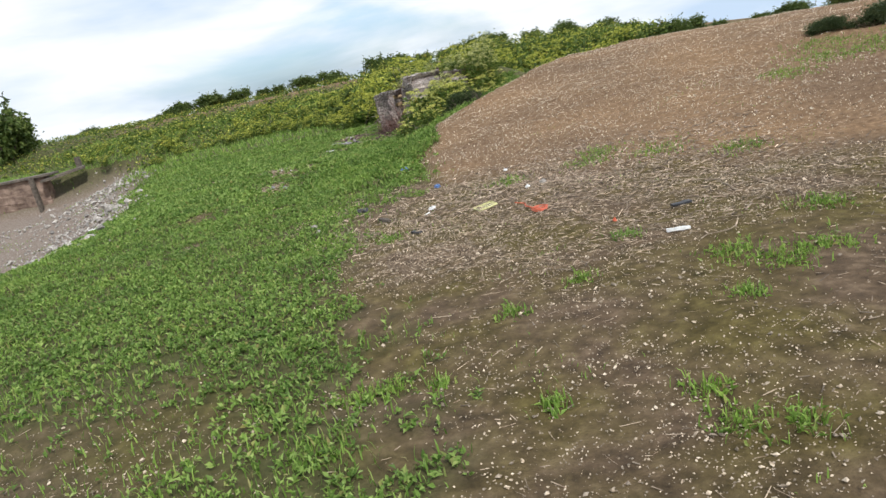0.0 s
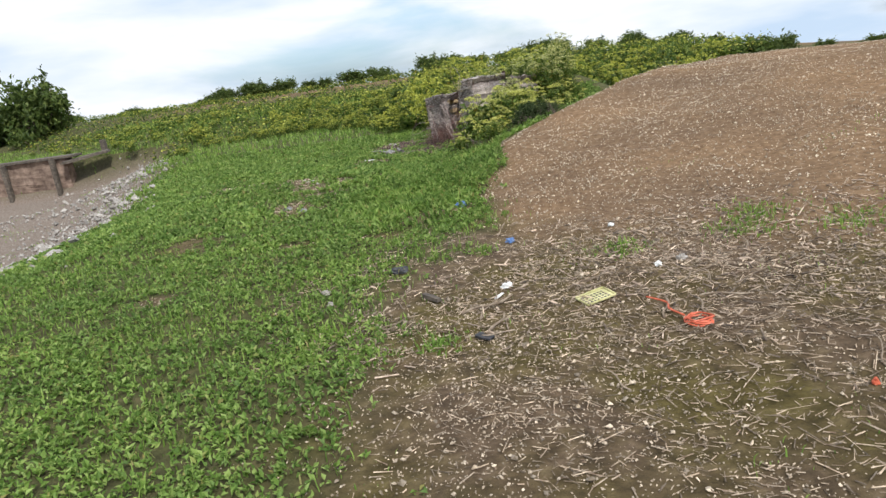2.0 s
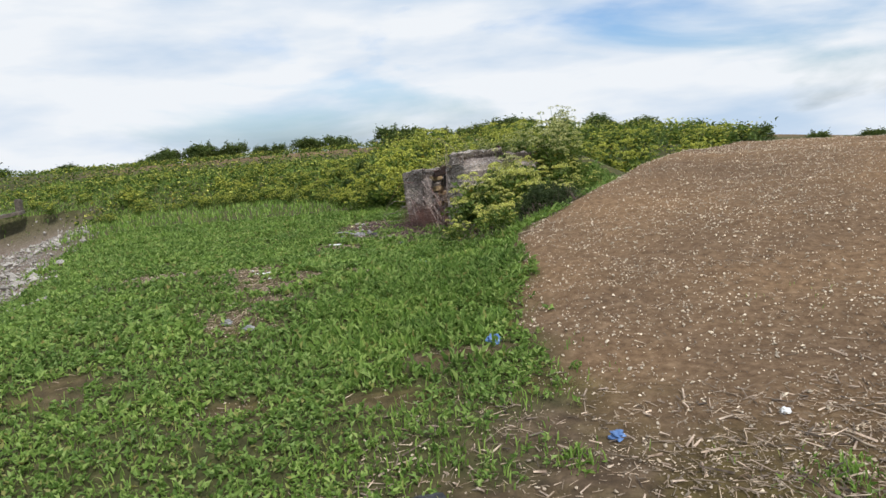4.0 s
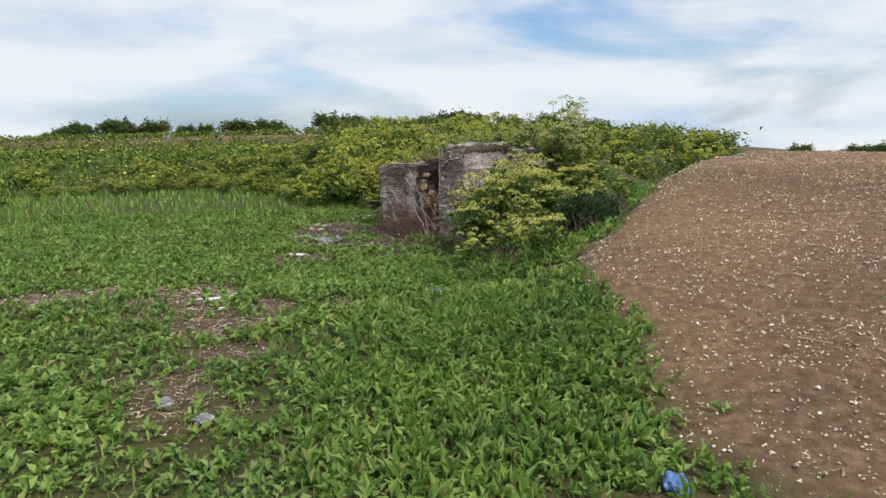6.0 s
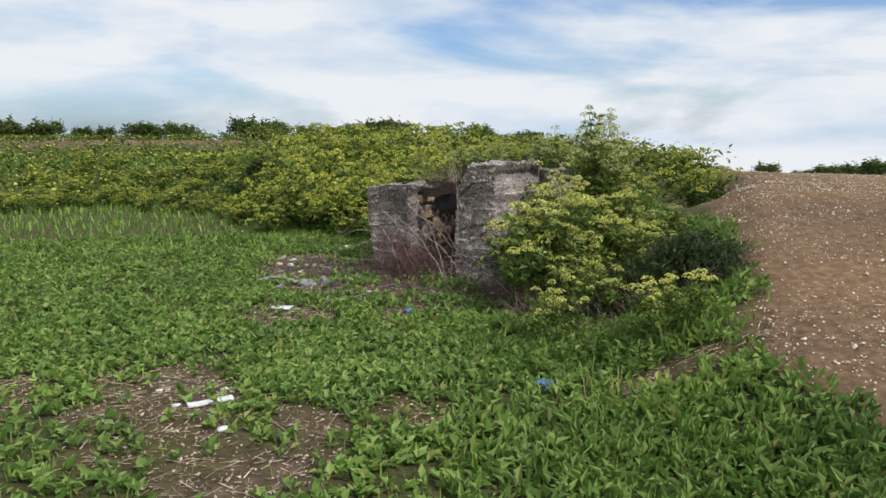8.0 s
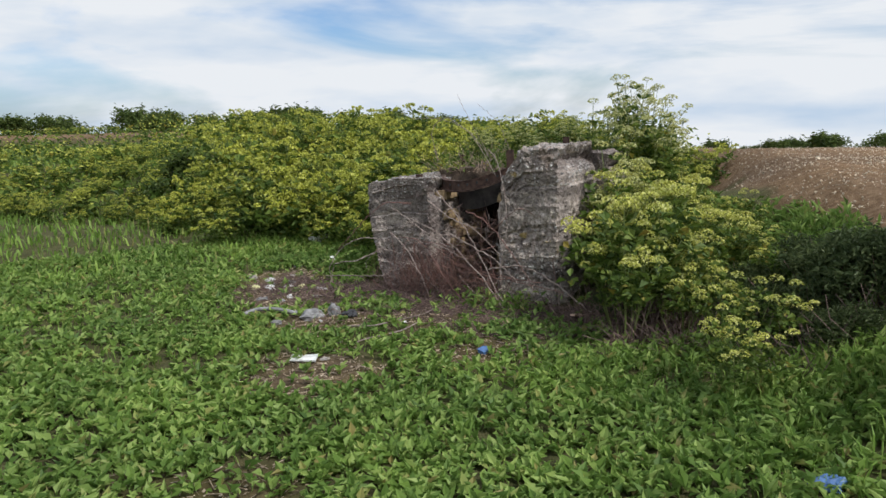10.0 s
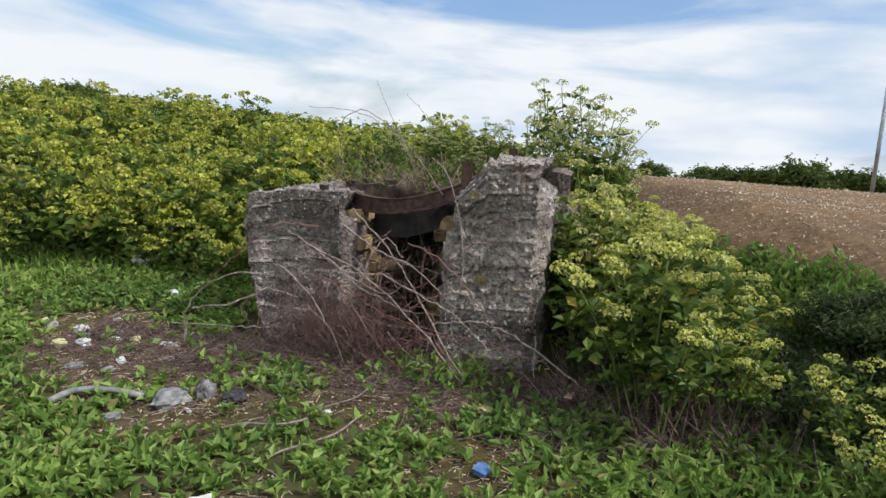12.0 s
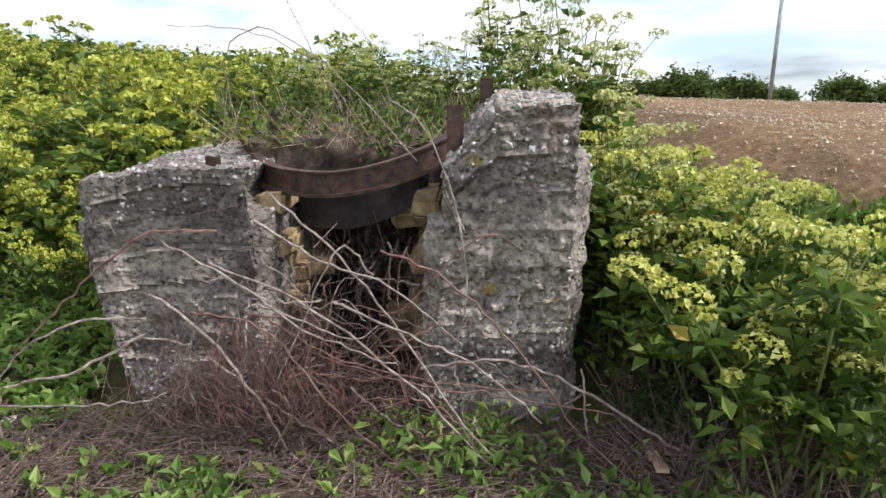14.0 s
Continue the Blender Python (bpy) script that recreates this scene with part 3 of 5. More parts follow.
# ---- tubes and lumps ----
def curve_points(keys, n):
    """A smooth line (Catmull-Rom) through a few points."""
    k = [Vector(v) for v in keys]
    k = [2 * k[0] - k[1]] + k + [2 * k[-1] - k[-2]]
    out = []
    for i in range(n):
        f = i / (n - 1) * (len(k) - 3)
        j = min(int(f), len(k) - 4)
        t, (a, b, c, d) = f - j, k[j:j + 4]
        out.append(0.5 * (2 * b + (c - a) * t + (2 * a - 5 * b + 4 * c - d) * t * t + (3 * b - a - 3 * c + d) * t ** 3))
    return out


def tube(bm, line, r0, r1, sides=6):
    rings = []
    for i, c in enumerate(line):
        d = (line[min(i + 1, len(line) - 1)] - line[max(i - 1, 0)]).normalized()
        a = d.cross(Vector((0.23, 0.11, 0.96))).normalized()
        b = d.cross(a)
        r = r0 + (r1 - r0) * i / (len(line) - 1)
        rings.append([bm.verts.new(c + (a * math.cos(s * 2 * math.pi / sides) + b * math.sin(s * 2 * math.pi / sides)) * r) for s in range(sides)])
    for p, q in zip(rings, rings[1:]):
        for s in range(sides):
            bm.faces.new((p[s], p[(s + 1) % sides], q[(s + 1) % sides], q[s]))
    bm.faces.new(rings[0][::-1])
    bm.faces.new(rings[-1])
    return bm


def box(bm, x0, x1, y0, y1, z0, z1, bevel=0.0):
    r = bmesh.ops.create_cube(bm, size=1.0, matrix=Matrix.Translation(((x0 + x1) / 2, (y0 + y1) / 2, (z0 + z1) / 2)) @ Matrix.Diagonal((x1 - x0, y1 - y0, z1 - z0, 1)))
    if bevel:
        es = list({e for v in r["verts"] for e in v.link_edges})
        bmesh.ops.bevel(bm, geom=es, offset=bevel, segments=2, affect="EDGES")
    return bm


def rough_block(x0, x1, y0, y1, z0, z1, cuts, shape):
    """A box cut fine, its points moved by shape(u, v, w, place)."""
    bm = bmesh.new()
    bmesh.ops.create_cube(bm, size=1.0)
    bmesh.ops.subdivide_edges(bm, edges=bm.edges[:], cuts=cuts, use_grid_fill=True)
    for v in bm.verts:
        c = v.co
        place = Vector((x0 + (c.x + .5) * (x1 - x0), y0 + (c.y + .5) * (y1 - y0), z0 + (c.z + .5) * (z1 - z0)))
        v.co = shape(c.x * 2, c.y * 2, c.z * 2, place)
    return bm


def cast(seed, lean_left=0.0, slope=0.0, broken=0.0):
    """Concrete laid in lifts: each lift stands a little out from the next; corners worn round."""
    off = Vector((seed * 7.3, seed * 3.1, seed))

    def shape(u, v, w, p):
        lift = p.z / 0.135 + 0.35 * noise.noise(Vector((p.z * 3, seed, 0))) + 0.3 * noise.noise(p * 2.2 + off)
        f = lift - math.floor(lift)
        step = noise.noise(Vector((math.floor(lift) * 3.7, seed * 5.1, 0.5)))
        ridge = 0.014 * step + 0.009 * (1 - min(1.0, min(f, 1 - f) / 0.16)) * (1 if step > 0 else -1.2)
        band = 0.35 + max(0.0, noise.noise(Vector((p.x * 1.2, p.y, p.z * 3.2 + seed * 9))) * 2.2 + 0.25)
        rag = 0.026 * noise.noise(p * 5 + off) + (0.020 * noise.noise(p * 15 + off) + 0.022 * noise.noise(p * 38 + off)) * min(band, 1.3)
        edge = max(0.0, abs(u) - 0.8) * max(0.0, abs(w) - 0.72) + max(0.0, abs(u) - 0.8) * max(0.0, abs(v) - 0.8) * 0.6
        q = p.copy()
        out = Vector((u if abs(u) > 0.98 else 0, v if abs(v) > 0.98 else 0, 0))
        q += out * (ridge + rag) * (0.6 if abs(u) > 0.98 else 1.0)
        if w > 0.98:
            q.z += rag * 1.3
        q.x -= (1 if u > 0 else -1) * edge * 2.6
        q.z -= (1 if w > 0 else -1) * edge * 2.2
        k = (w + 1) / 2
        if u < 0:
            q.x += lean_left * (1 - k) ** 2 * -u
        q.z += slope * u * k
        q.z -= broken * max(0.0, -u - 0.15) * max(0.0, k - 0.45) * 2.2
        return q
    return shape


# ---- the old concrete entrance ----
entrance = empty("ruined_concrete_entrance", ENT_M.copy(), "ruined grey concrete tunnel entrance with two rough cast piers", "ruin")
left_pier = part("left_pier", rough_block(-0.08, 0.70, 0.0, 0.95, -0.28, 0.86, 84, cast(1.0, 0.26, 0.0, 0.09)), M_CONCRETE, entrance, "low weathered concrete pier cast in lifts")
right_pier = part("right_pier", rough_block(1.28, 1.88, -0.05, 0.75, -0.32, 1.13, 84, cast(2.0, 0.0, 0.03, 0.26)), M_CONCRETE, entrance, "tall weathered concrete pier cast in lifts")
part("rear_block", rough_block(1.62, 1.98, 0.80, 1.40, -0.2, 1.05, 26, cast(3.0)), M_CONCRETE, entrance, "broken concrete block behind the pier")



def aggregate(pier, bands, seed):
    """Pebbles standing out of the concrete where its skin is lost: bands are (low, high, share)."""
    r = np.random.default_rng(seed)
    me = pier.data
    co, nor = np.empty(len(me.vertices) * 3), np.empty(len(me.vertices) * 3)
    me.vertices.foreach_get("co", co)
    me.vertices.foreach_get("normal", nor)
    co, nor = co.reshape(-1, 3), nor.reshape(-1, 3)
    share = np.zeros(len(co))
    wave = 0.05 * wob(co[:, 0], co[:, 1], 4.0, seed)
    for lo, hi, k in bands:
        share = np.maximum(share, k * ((co[:, 2] + wave > lo) & (co[:, 2] + wave < hi)))
    share *= np.clip(0.7 + 0.8 * wob(co[:, 0] * 3, co[:, 2] * 4, 2.0, seed), 0, 1) * (co[:, 1] < 0.6)
    keep = r.uniform(0, 1, len(co)) < share
    c, n = co[keep], nor[keep]
    m = len(c)
    a = np.cross(n, r.normal(0, 1, (m, 3)))
    a /= np.linalg.norm(a, axis=1)[:, None] + 1e-9
    b = np.cross(n, a)
    size = r.uniform(0.006, 0.016, m)[:, None] * r.choice([0.8, 1.0, 1.5], m, p=[.5, .4, .1])[:, None]
    k = lambda: r.uniform(0.6, 1.1, m)[:, None] * size
    soup = Soup()
    soup.add(np.stack([c + a * k(), c + b * k(), c - a * k(), c - b * k(), c + n * k() * 0.8, c - n * size * 0.5], 1), [(0, 1, 4), (1, 2, 4), (2, 3, 4), (3, 0, 4), (1, 0, 5), (2, 1, 5), (3, 2, 5), (0, 3, 5)])
    tagged(soup.mesh("aggregate", M_PEBBLE, pier), "grey and whitish pebbles bared in the concrete")


aggregate(left_pier, ((-0.3, 0.22, 0.16), (0.30, 0.36, 0.10), (0.66, 1.1, 0.14)), 1)
aggregate(right_pier, ((-0.4, 0.34, 0.16), (0.50, 0.54, 0.12), (0.84, 1.4, 0.16)), 2)

# roof of earth, lining of the passage, rusted steel
def lumpy(amount, seed):
    off = Vector((seed, seed * 2, seed * 3))

    def shape(u, v, w, p):
        q = p + Vector((u, v, w)) * (amount * noise.noise(p * 4 + off) + amount * 0.5 * noise.noise(p * 11 + off))
        return q
    return shape


# roof slab, back wall and sides are coloured as dark as the passage's shade
part("roof_slab", rough_block(0.40, 1.48, 0.50, 2.3, 0.70, 0.84, 20, lumpy(0.03, 1.0)), M_SHADE_LINING, entrance, "underside of the buried roof, its shade put into the colour")
part("roof_earth", rough_block(0.45, 1.45, 0.45, 2.4, 0.78, 0.93, 22, lumpy(0.08, 2.0)), M_SOIL, entrance, "brown earth heaped on the roof")
part("back_wall", rough_block(0.45, 1.50, 1.9, 2.1, -0.5, 0.80, 10, lumpy(0.03, 3.0)), M_SHADE_LINING, entrance, "inner wall of the passage, coloured near black as its shade")
part("side_lining", rough_block(0.50, 0.62, 0.96, 1.92, -0.5, 0.78, 10, lumpy(0.03, 4.0)), M_SHADE_LINING, entrance)
part("side_lining", rough_block(1.36, 1.48, 0.74, 1.92, -0.5, 0.78, 10, lumpy(0.03, 5.0)), M_SHADE_LINING, entrance)
part("rubble_floor", rough_block(0.55, 1.42, 0.1, 1.95, -0.5, -0.12, 16, lumpy(0.07, 6.0)), M_SOIL, entrance, "earth and rubble choking the passage")


def brick_mesh(seed):
    r = random.Random(seed)
    bm = box(bmesh.new(), -0.10, 0.10, -0.055, 0.055, -0.04, 0.04, 0.012)
    for v in bm.verts:
        v.co += Vector((r.uniform(-1, 1), r.uniform(-1, 1), r.uniform(-1, 1))) * 0.006
    me = bpy.data.meshes.new("brick")
    bm.to_mesh(me)
    bm.free()
    me.materials.append(M_BRICK)
    return me


brick_kinds = [brick_mesh(i) for i in range(4)]
br = random.Random(5)
for side_u, turn in ((0.685, 90), (1.285, 90)):
    for row in range(11):
        for k in range(4):
            if br.random() < 0.3 + (0.25 if row > 6 else 0):
                continue
            b = new("brick", brick_kinds[br.randrange(4)])
            b.parent = entrance
            b.matrix_local = pose(side_u + br.uniform(-0.02, 0.02), 0.22 + k * 0.22 + (row % 2) * 0.1, -0.16 + row * 0.088, br.uniform(-4, 4), br.uniform(-4, 4), turn + br.uniform(-7, 7))
for u, d, z in ((1.22, 0.42, 0.62), (1.20, 0.40, 0.18), (1.21, 0.36, 0.08), (0.75, 0.5, 0.36), (0.74, 0.45, 0.1)):
    b = new("brick", brick_kinds[br.randrange(4)])
    b.parent = entrance
    b.matrix_local = pose(u, d, z, 3, -4, 15)

# curved flange: a bent steel ring segment with bolt holes and a skirt
ring = curve_points([(0.52, 0.42, 0.835), (0.68, 0.20, 0.815), (0.92, 0.09, 0.82), (1.14, 0.08, 0.87), (1.33, 0.14, 0.945), (1.40, 0.24, 0.99)], 37)


def flange(lo, hi, inner, outer):
    bm = bmesh.new()
    rows = []
    for i, c in enumerate(ring):
        d = (ring[min(i + 1, 36)] - ring[max(i - 1, 0)]).normalized()
        n = Vector((d.y, -d.x, 0)).normalized()
        rows.append([bm.verts.new(c + n * a + Vector((0, 0, b))) for a, b in ((inner, lo), (outer, lo), (outer, hi), (inner, hi))])
    for p, q in zip(rows, rows[1:]):
        for k in range(4):
            bm.faces.new((p[k], q[k], q[(k + 1) % 4], p[(k + 1) % 4]))
    bm.faces.new(rows[0])
    bm.faces.new(rows[-1][::-1])
    return bm


steel_ring = empty("bent_steel_ring", ENT_M.copy(), "bent rusted steel ring segment lying across the entrance", "steel ring")
part("web", flange(-0.045, 0.03, -0.008, 0.004), M_RUST, steel_ring)
part("lower_flange", flange(-0.058, -0.045, -0.05, 0.03), M_RUST, steel_ring)
part("upper_lip", flange(0.03, 0.038, -0.03, 0.012), M_RUST, steel_ring)
for i in range(4, 36, 3):
    d = (ring[i + 1] - ring[i - 1]).normalized()
    n = Vector((d.y, -d.x, 0)).normalized()
    part("bolt_hole", tube(bmesh.new(), [ring[i] + n * 0.003, ring[i] + n * 0.0075], 0.011, 0.011, 8), M_BLACK, steel_ring)
# dark brown sheet, its colour taken to near black for the shade under the ring
part("skirt", flange(-0.22, -0.06, -0.16, -0.145), M_SHADE_LINING, steel_ring, "dark steel sheet behind the ring, with the opening's shade in its colour")


def steel_post(u, d, z0, z1, lean, turn):
    ob = empty("steel_post", ENT_M @ pose(u, d, z0, lean, lean * 0.5, turn), "short rusted steel angle post set in concrete", "post", "posts of the entrance")
    h = z1 - z0
    part("flange", box(bmesh.new(), -0.03, 0.03, -0.006, 0.006, 0, h, 0.002), M_RUST, ob)
    part("web", box(bmesh.new(), -0.006, 0.006, 0.008, 0.05, 0, h * 0.97, 0.002), M_RUST, ob)
    part("base_stub", box(bmesh.new(), -0.036, 0.036, -0.02, 0.055, -0.06, 0.025, 0.004), M_RUST, ob)


steel_post(1.39, 0.03, 0.84, 1.12, -3, 8)
steel_post(1.52, 0.92, 0.98, 1.19, 0, 0)
steel_post(0.46, 0.12, 0.78, 0.90, 4, -10)
steel_post(0.52, 0.80, 0.80, 1.03, 2, 12)


# ---- brambles over the entrance ----
bramble = empty("bramble", ENT_M.copy(), "leafless bramble with long pale and reddish thorny canes", "bramble")
cr = random.Random(11)


def cane(keys, r0, r1, mat, thorny=True):
    r0, r1 = r0 * 0.72, r1 * 0.72
    line = curve_points(keys, 22)
    line = [c + Vector((cr.gauss(0, 0.004), cr.gauss(0, 0.004), cr.gauss(0, 0.004))) for c in line]
    bm = tube(bmesh.new(), line, r0, r1, 5)
    if thorny:
        for c in line[2:-1]:
            a = Vector((cr.gauss(0, 1), cr.gauss(0, 1), cr.gauss(0, 1))).normalized()
            tube(bm, [c, c + a * 0.008], 0.0024, 0.0006, 3)
    part("cane", bm, mat, bramble)


cane([(0.50, -0.10, 0.54), (0.85, -0.20, 0.44), (1.20, -0.28, 0.22), (1.55, -0.42, -0.06), (1.78, -0.65, -0.16)], 0.0075, 0.0055, M_CANE)
cane([(0.70, 0.0, 0.78), (0.95, -0.12, 0.62), (1.20, -0.22, 0.36), (1.45, -0.35, 0.06), (1.68, -0.48, -0.12)], 0.007, 0.005, M_CANE)
cane([(0.25, -0.06, 0.40), (0.48, -0.16, 0.30), (0.68, -0.26, 0.12), (0.82, -0.32, -0.08), (0.84, -0.33, -0.16)], 0.0085, 0.0065, M_CANE)
cane([(0.80, -0.10, 0.22), (1.15, -0.20, 0.16), (1.50, -0.25, 0.13), (1.98, -0.30, 0.10)], 0.0055, 0.004, M_REDCANE)
cane([(0.70, -0.05, 0.30), (1.0, -0.16, 0.20), (1.4, -0.22, 0.15), (1.75, -0.2, 0.12)], 0.005, 0.004, M_REDCANE)
cane([(1.28, -0.16, 0.18), (1.6, -0.2, 0.24), (1.9, -0.26, 0.14), (2.2, -0.34, -0.02)], 0.009, 0.007, M_CANE, False)
cane([(0.84, -0.35, -0.08), (1.15, -0.55, -0.14), (1.5, -0.66, -0.16), (2.05, -0.75, -0.18)], 0.0095, 0.007, M_CANE, False)
cane([(-0.42, -0.15, -0.05), (-0.1, -0.22, 0.0), (0.22, -0.22, 0.03), (0.36, -0.22, 0.08)], 0.007, 0.005, M_CANE, False)
cane([(1.02, 0.4, 0.98), (1.15, 0.12, 1.12), (1.32, -0.02, 0.96), (1.44, -0.14, 0.55), (1.40, -0.2, 0.2)], 0.005, 0.004, M_CANE)
cane([(0.45, 0.5, 0.95), (0.42, 0.42, 1.25), (0.60, 0.40, 1.38), (0.92, 0.30, 1.20), (1.25, 0.05, 0.92)], 0.0045, 0.003, M_CANE)
cane([(1.0, 0.6, 0.9), (0.80, 0.5, 1.22), (0.55, 0.45, 1.36), (0.20, 0.4, 1.38)], 0.004, 0.002, M_CANE)
cane([(0.9, 0.7, 0.95), (0.72, 0.6, 1.35), (0.62, 0.55, 1.58)], 0.0035, 0.0015, M_CANE)
cane([(1.1, 0.7, 0.98), (1.02, 0.6, 1.3), (0.85, 0.5, 1.5)], 0.0035, 0.0015, M_CANE)
cane([(1.88, -0.12, 0.18), (1.90, -0.2, 0.0), (1.93, -0.24, -0.18)], 0.006, 0.005, M_CANE, False)
for i in range(64):
    a = cr.uniform(0.15, 1.75)
    d0 = cr.uniform(-0.30, 0.25)
    z0 = cr.uniform(-0.1, 0.62)
    l, w = cr.uniform(0.25, 0.75), cr.uniform(-1, 1)
    k = [(a, d0, z0), (a + 0.35 * l * w, d0 - 0.05, z0 + cr.uniform(-0.1, 0.16)), (a + 0.75 * l * w, d0 - 0.10, z0 + cr.uniform(-0.2, 0.1)), (a + l * w, d0 - 0.12, z0 + cr.uniform(-0.35, 0.05))]
    cane([(max(0.1, u), d, max(z, -0.2)) for u, d, z in k], cr.uniform(0.0035, 0.0065), 0.0025, M_REDCANE if cr.random() < 0.45 else M_CANE, i % 2 == 0)

for i in range(9):
    a, z0 = cr.uniform(0.2, 1.2), cr.uniform(0.1, 0.7)
    w = cr.choice((-1, 1, 1)) * cr.uniform(0.45, 0.95)
    d0 = cr.uniform(-0.38, -0.14)
    k = [(a, d0 + 0.08, z0), (a + 0.33 * w, d0, z0 - cr.uniform(0.0, 0.14)), (a + 0.66 * w, d0 - 0.05, z0 - cr.uniform(0.12, 0.34)), (a + w, d0 - 0.08, z0 - cr.uniform(0.28, 0.6))]
    cane([(min(max(-0.2, u), 2.1), d, max(z, -0.18)) for u, d, z in k], cr.uniform(0.005, 0.0085), 0.004, M_REDCANE if cr.random() < 0.35 else M_CANE, i % 2 == 0)

# the fine dead tangle at the foot
soup = Soup()
n = 4600
u = np.clip(rng.normal(0.85, 0.5, n), -0.05, 1.95)
d = -0.02 - np.abs(rng.normal(0, 0.26, n))
z = -0.20 + np.abs(rng.normal(0, 0.14, n)) * np.exp(-((u - 0.75) / 0.6) ** 2) * np.exp(-(d / 0.3) ** 2) * 2.2
p = np.stack([u, d, z], -1)
q = p + units(n, -0.5, 0.9) * rng.uniform(0.04, 0.19, n)[:, None]
q[:, 1] = np.minimum(q[:, 1], 0.0 + 0.25 * ((q[:, 0] > 0.7) & (q[:, 0] < 1.3)))
q[:, 2] = np.maximum(q[:, 2], -0.2)
sticks(soup, p, q, rng.uniform(0.0015, 0.005, n))
n = 1500
u, d = rng.uniform(0.7, 1.3, n), rng.uniform(0.1, 1.2, n)
p = np.stack([u, d, rng.uniform(-0.15, 0.5, n)], -1)
sticks(soup, p, p + units(n, -0.6, 1.2) * rng.uniform(0.05, 0.25, n)[:, None] * np.array([0.5, 1, 1]), rng.uniform(0.0015, 0.005, n))
twigs = soup.mesh("dead_twigs", M_TWIG)
twigs.matrix_world = ENT_M
tagged(twigs, "tangle of fine brown dead twigs before the entrance", "twigs", kind="stuff")

soup = Soup()
n = 2600
x, y = rng.uniform(-0.35, 1.3, n), rng.uniform(13.2, 15.4, n)
keep = ((x + 0.35) / 1.6 + 0.25 * wob(x, y, 2.0, 0.3) > 0.12) & (not_block(x, y) > 0.5)
x, y = x[keep], y[keep]
p = on_ground(x, y, 0.0)
sticks(soup, p, p + units(len(x), 0.2, 1.4) * rng.uniform(0.06, 0.36, len(x))[:, None], rng.uniform(0.002, 0.007, len(x)))
tagged(soup.mesh("dead_stems", M_TWIG), "brown dead stems standing under the flowering plants", "stems", kind="stuff")

soup = Soup()
n = 4200
p = np.stack([rng.uniform(-0.9, 2.6, n), -0.15 - np.abs(rng.normal(0, 0.42, n)), np.zeros(n)], -1)
wp = np.stack([ENT.x + p[:, 0] * EU.x + p[:, 1] * ED.x, ENT.y + p[:, 0] * EU.y + p[:, 1] * ED.y], -1)
a, l = rng.uniform(0, 2 * np.pi, n), rng.uniform(0.04, 0.2, n)
p = on_ground(wp[:, 0], wp[:, 1], 0.01)
q = on_ground(wp[:, 0] + np.cos(a) * l, wp[:, 1] + np.sin(a) * l, 0.01)
q[:, 2] += rng.uniform(0, 0.06, n)
sticks(soup, p, q, rng.uniform(0.002, 0.006, n))
tagged(soup.mesh("fallen_twigs", M_TWIG), "brown fallen twigs strewn before the ruin", "twigs", kind="stuff")

soup = Soup()
n = 420
p = np.stack([np.clip(rng.normal(0.80, 0.24, n), 0.1, 1.4), rng.uniform(-0.34, 0.05, n), rng.uniform(-0.2, 0.1, n)], -1)
q = p + units(n, 0.7, 1.5) * rng.uniform(0.10, 0.40, n)[:, None]
q[:, 1] = np.where((q[:, 0] > 0.72) & (q[:, 0] < 1.25), q[:, 1], np.minimum(q[:, 1], -0.03))
sticks(soup, p, q, rng.uniform(0.0015, 0.004, n))
o = soup.mesh("dry_stalks", M_REDCANE)
o.matrix_world = ENT_M
tagged(o, "fine red-brown dry stalks standing before the opening", "stalks", kind="stuff")

# a clump of weeds at the foot of the tall pier, and a low growth about the ruin
soup = Soup()
n = 1500
p = np.stack([rng.normal(1.42, 0.22, n), rng.normal(-0.30, 0.13, n), -0.17 + np.abs(rng.normal(0, 0.07, n))], -1)
leaves(soup, p, units(n, 0.0, 1.2), rng.uniform(0.03, 0.085, n), 0.42)
n = 900
p = np.stack([rng.uniform(-0.6, 2.2, n), -0.55 + rng.normal(0, 0.2, n), -0.16 + np.abs(rng.normal(0, 0.02, n))], -1)
leaves(soup, p, units(n, 0.1, 1.3), rng.uniform(0.02, 0.06, n), 0.4)
o = soup.mesh("weed_clump", M_WEED)
o.matrix_world = ENT_M
tagged(o, "green leafy weeds at the foot of the ruin", "weeds", kind="stuff")

# weeds and dry stems on the roof
soup, soup2 = Soup(), Soup()
n = 800
u, d = rng.uniform(0.3, 1.5, n), rng.uniform(0.36, 2.2, n)
p = np.stack([u, d, np.full(n, 0.92)], -1)
for k in range(3):
    leaves(soup, p + rng.normal(0, 0.03, (n, 3)) + np.array([0, 0, 0.04 * k]), units(n, 0.1, 1.3), rng.uniform(0.02, 0.06, n), 0.5)
n = 1500
u, d = rng.uniform(0.3, 1.5, n), rng.uniform(0.36, 2.6, n)
p = np.stack([u, d, np.full(n, 0.90)], -1)
sticks(soup2, p, p + units(n, 0.1, 1.4) * rng.uniform(0.06, 0.26, n)[:, None], rng.uniform(0.0015, 0.004, n))
for s_, nm, mt, lb in ((soup, "roof_weeds", M_ALEX, "green weeds growing on the buried roof"), (soup2, "dry_stems", M_STRAW, "thin dry stems standing on the buried roof")):
    o = s_.mesh(nm, mt)
    o.matrix_world = ENT_M
    tagged(o, lb, "weeds", kind="stuff")


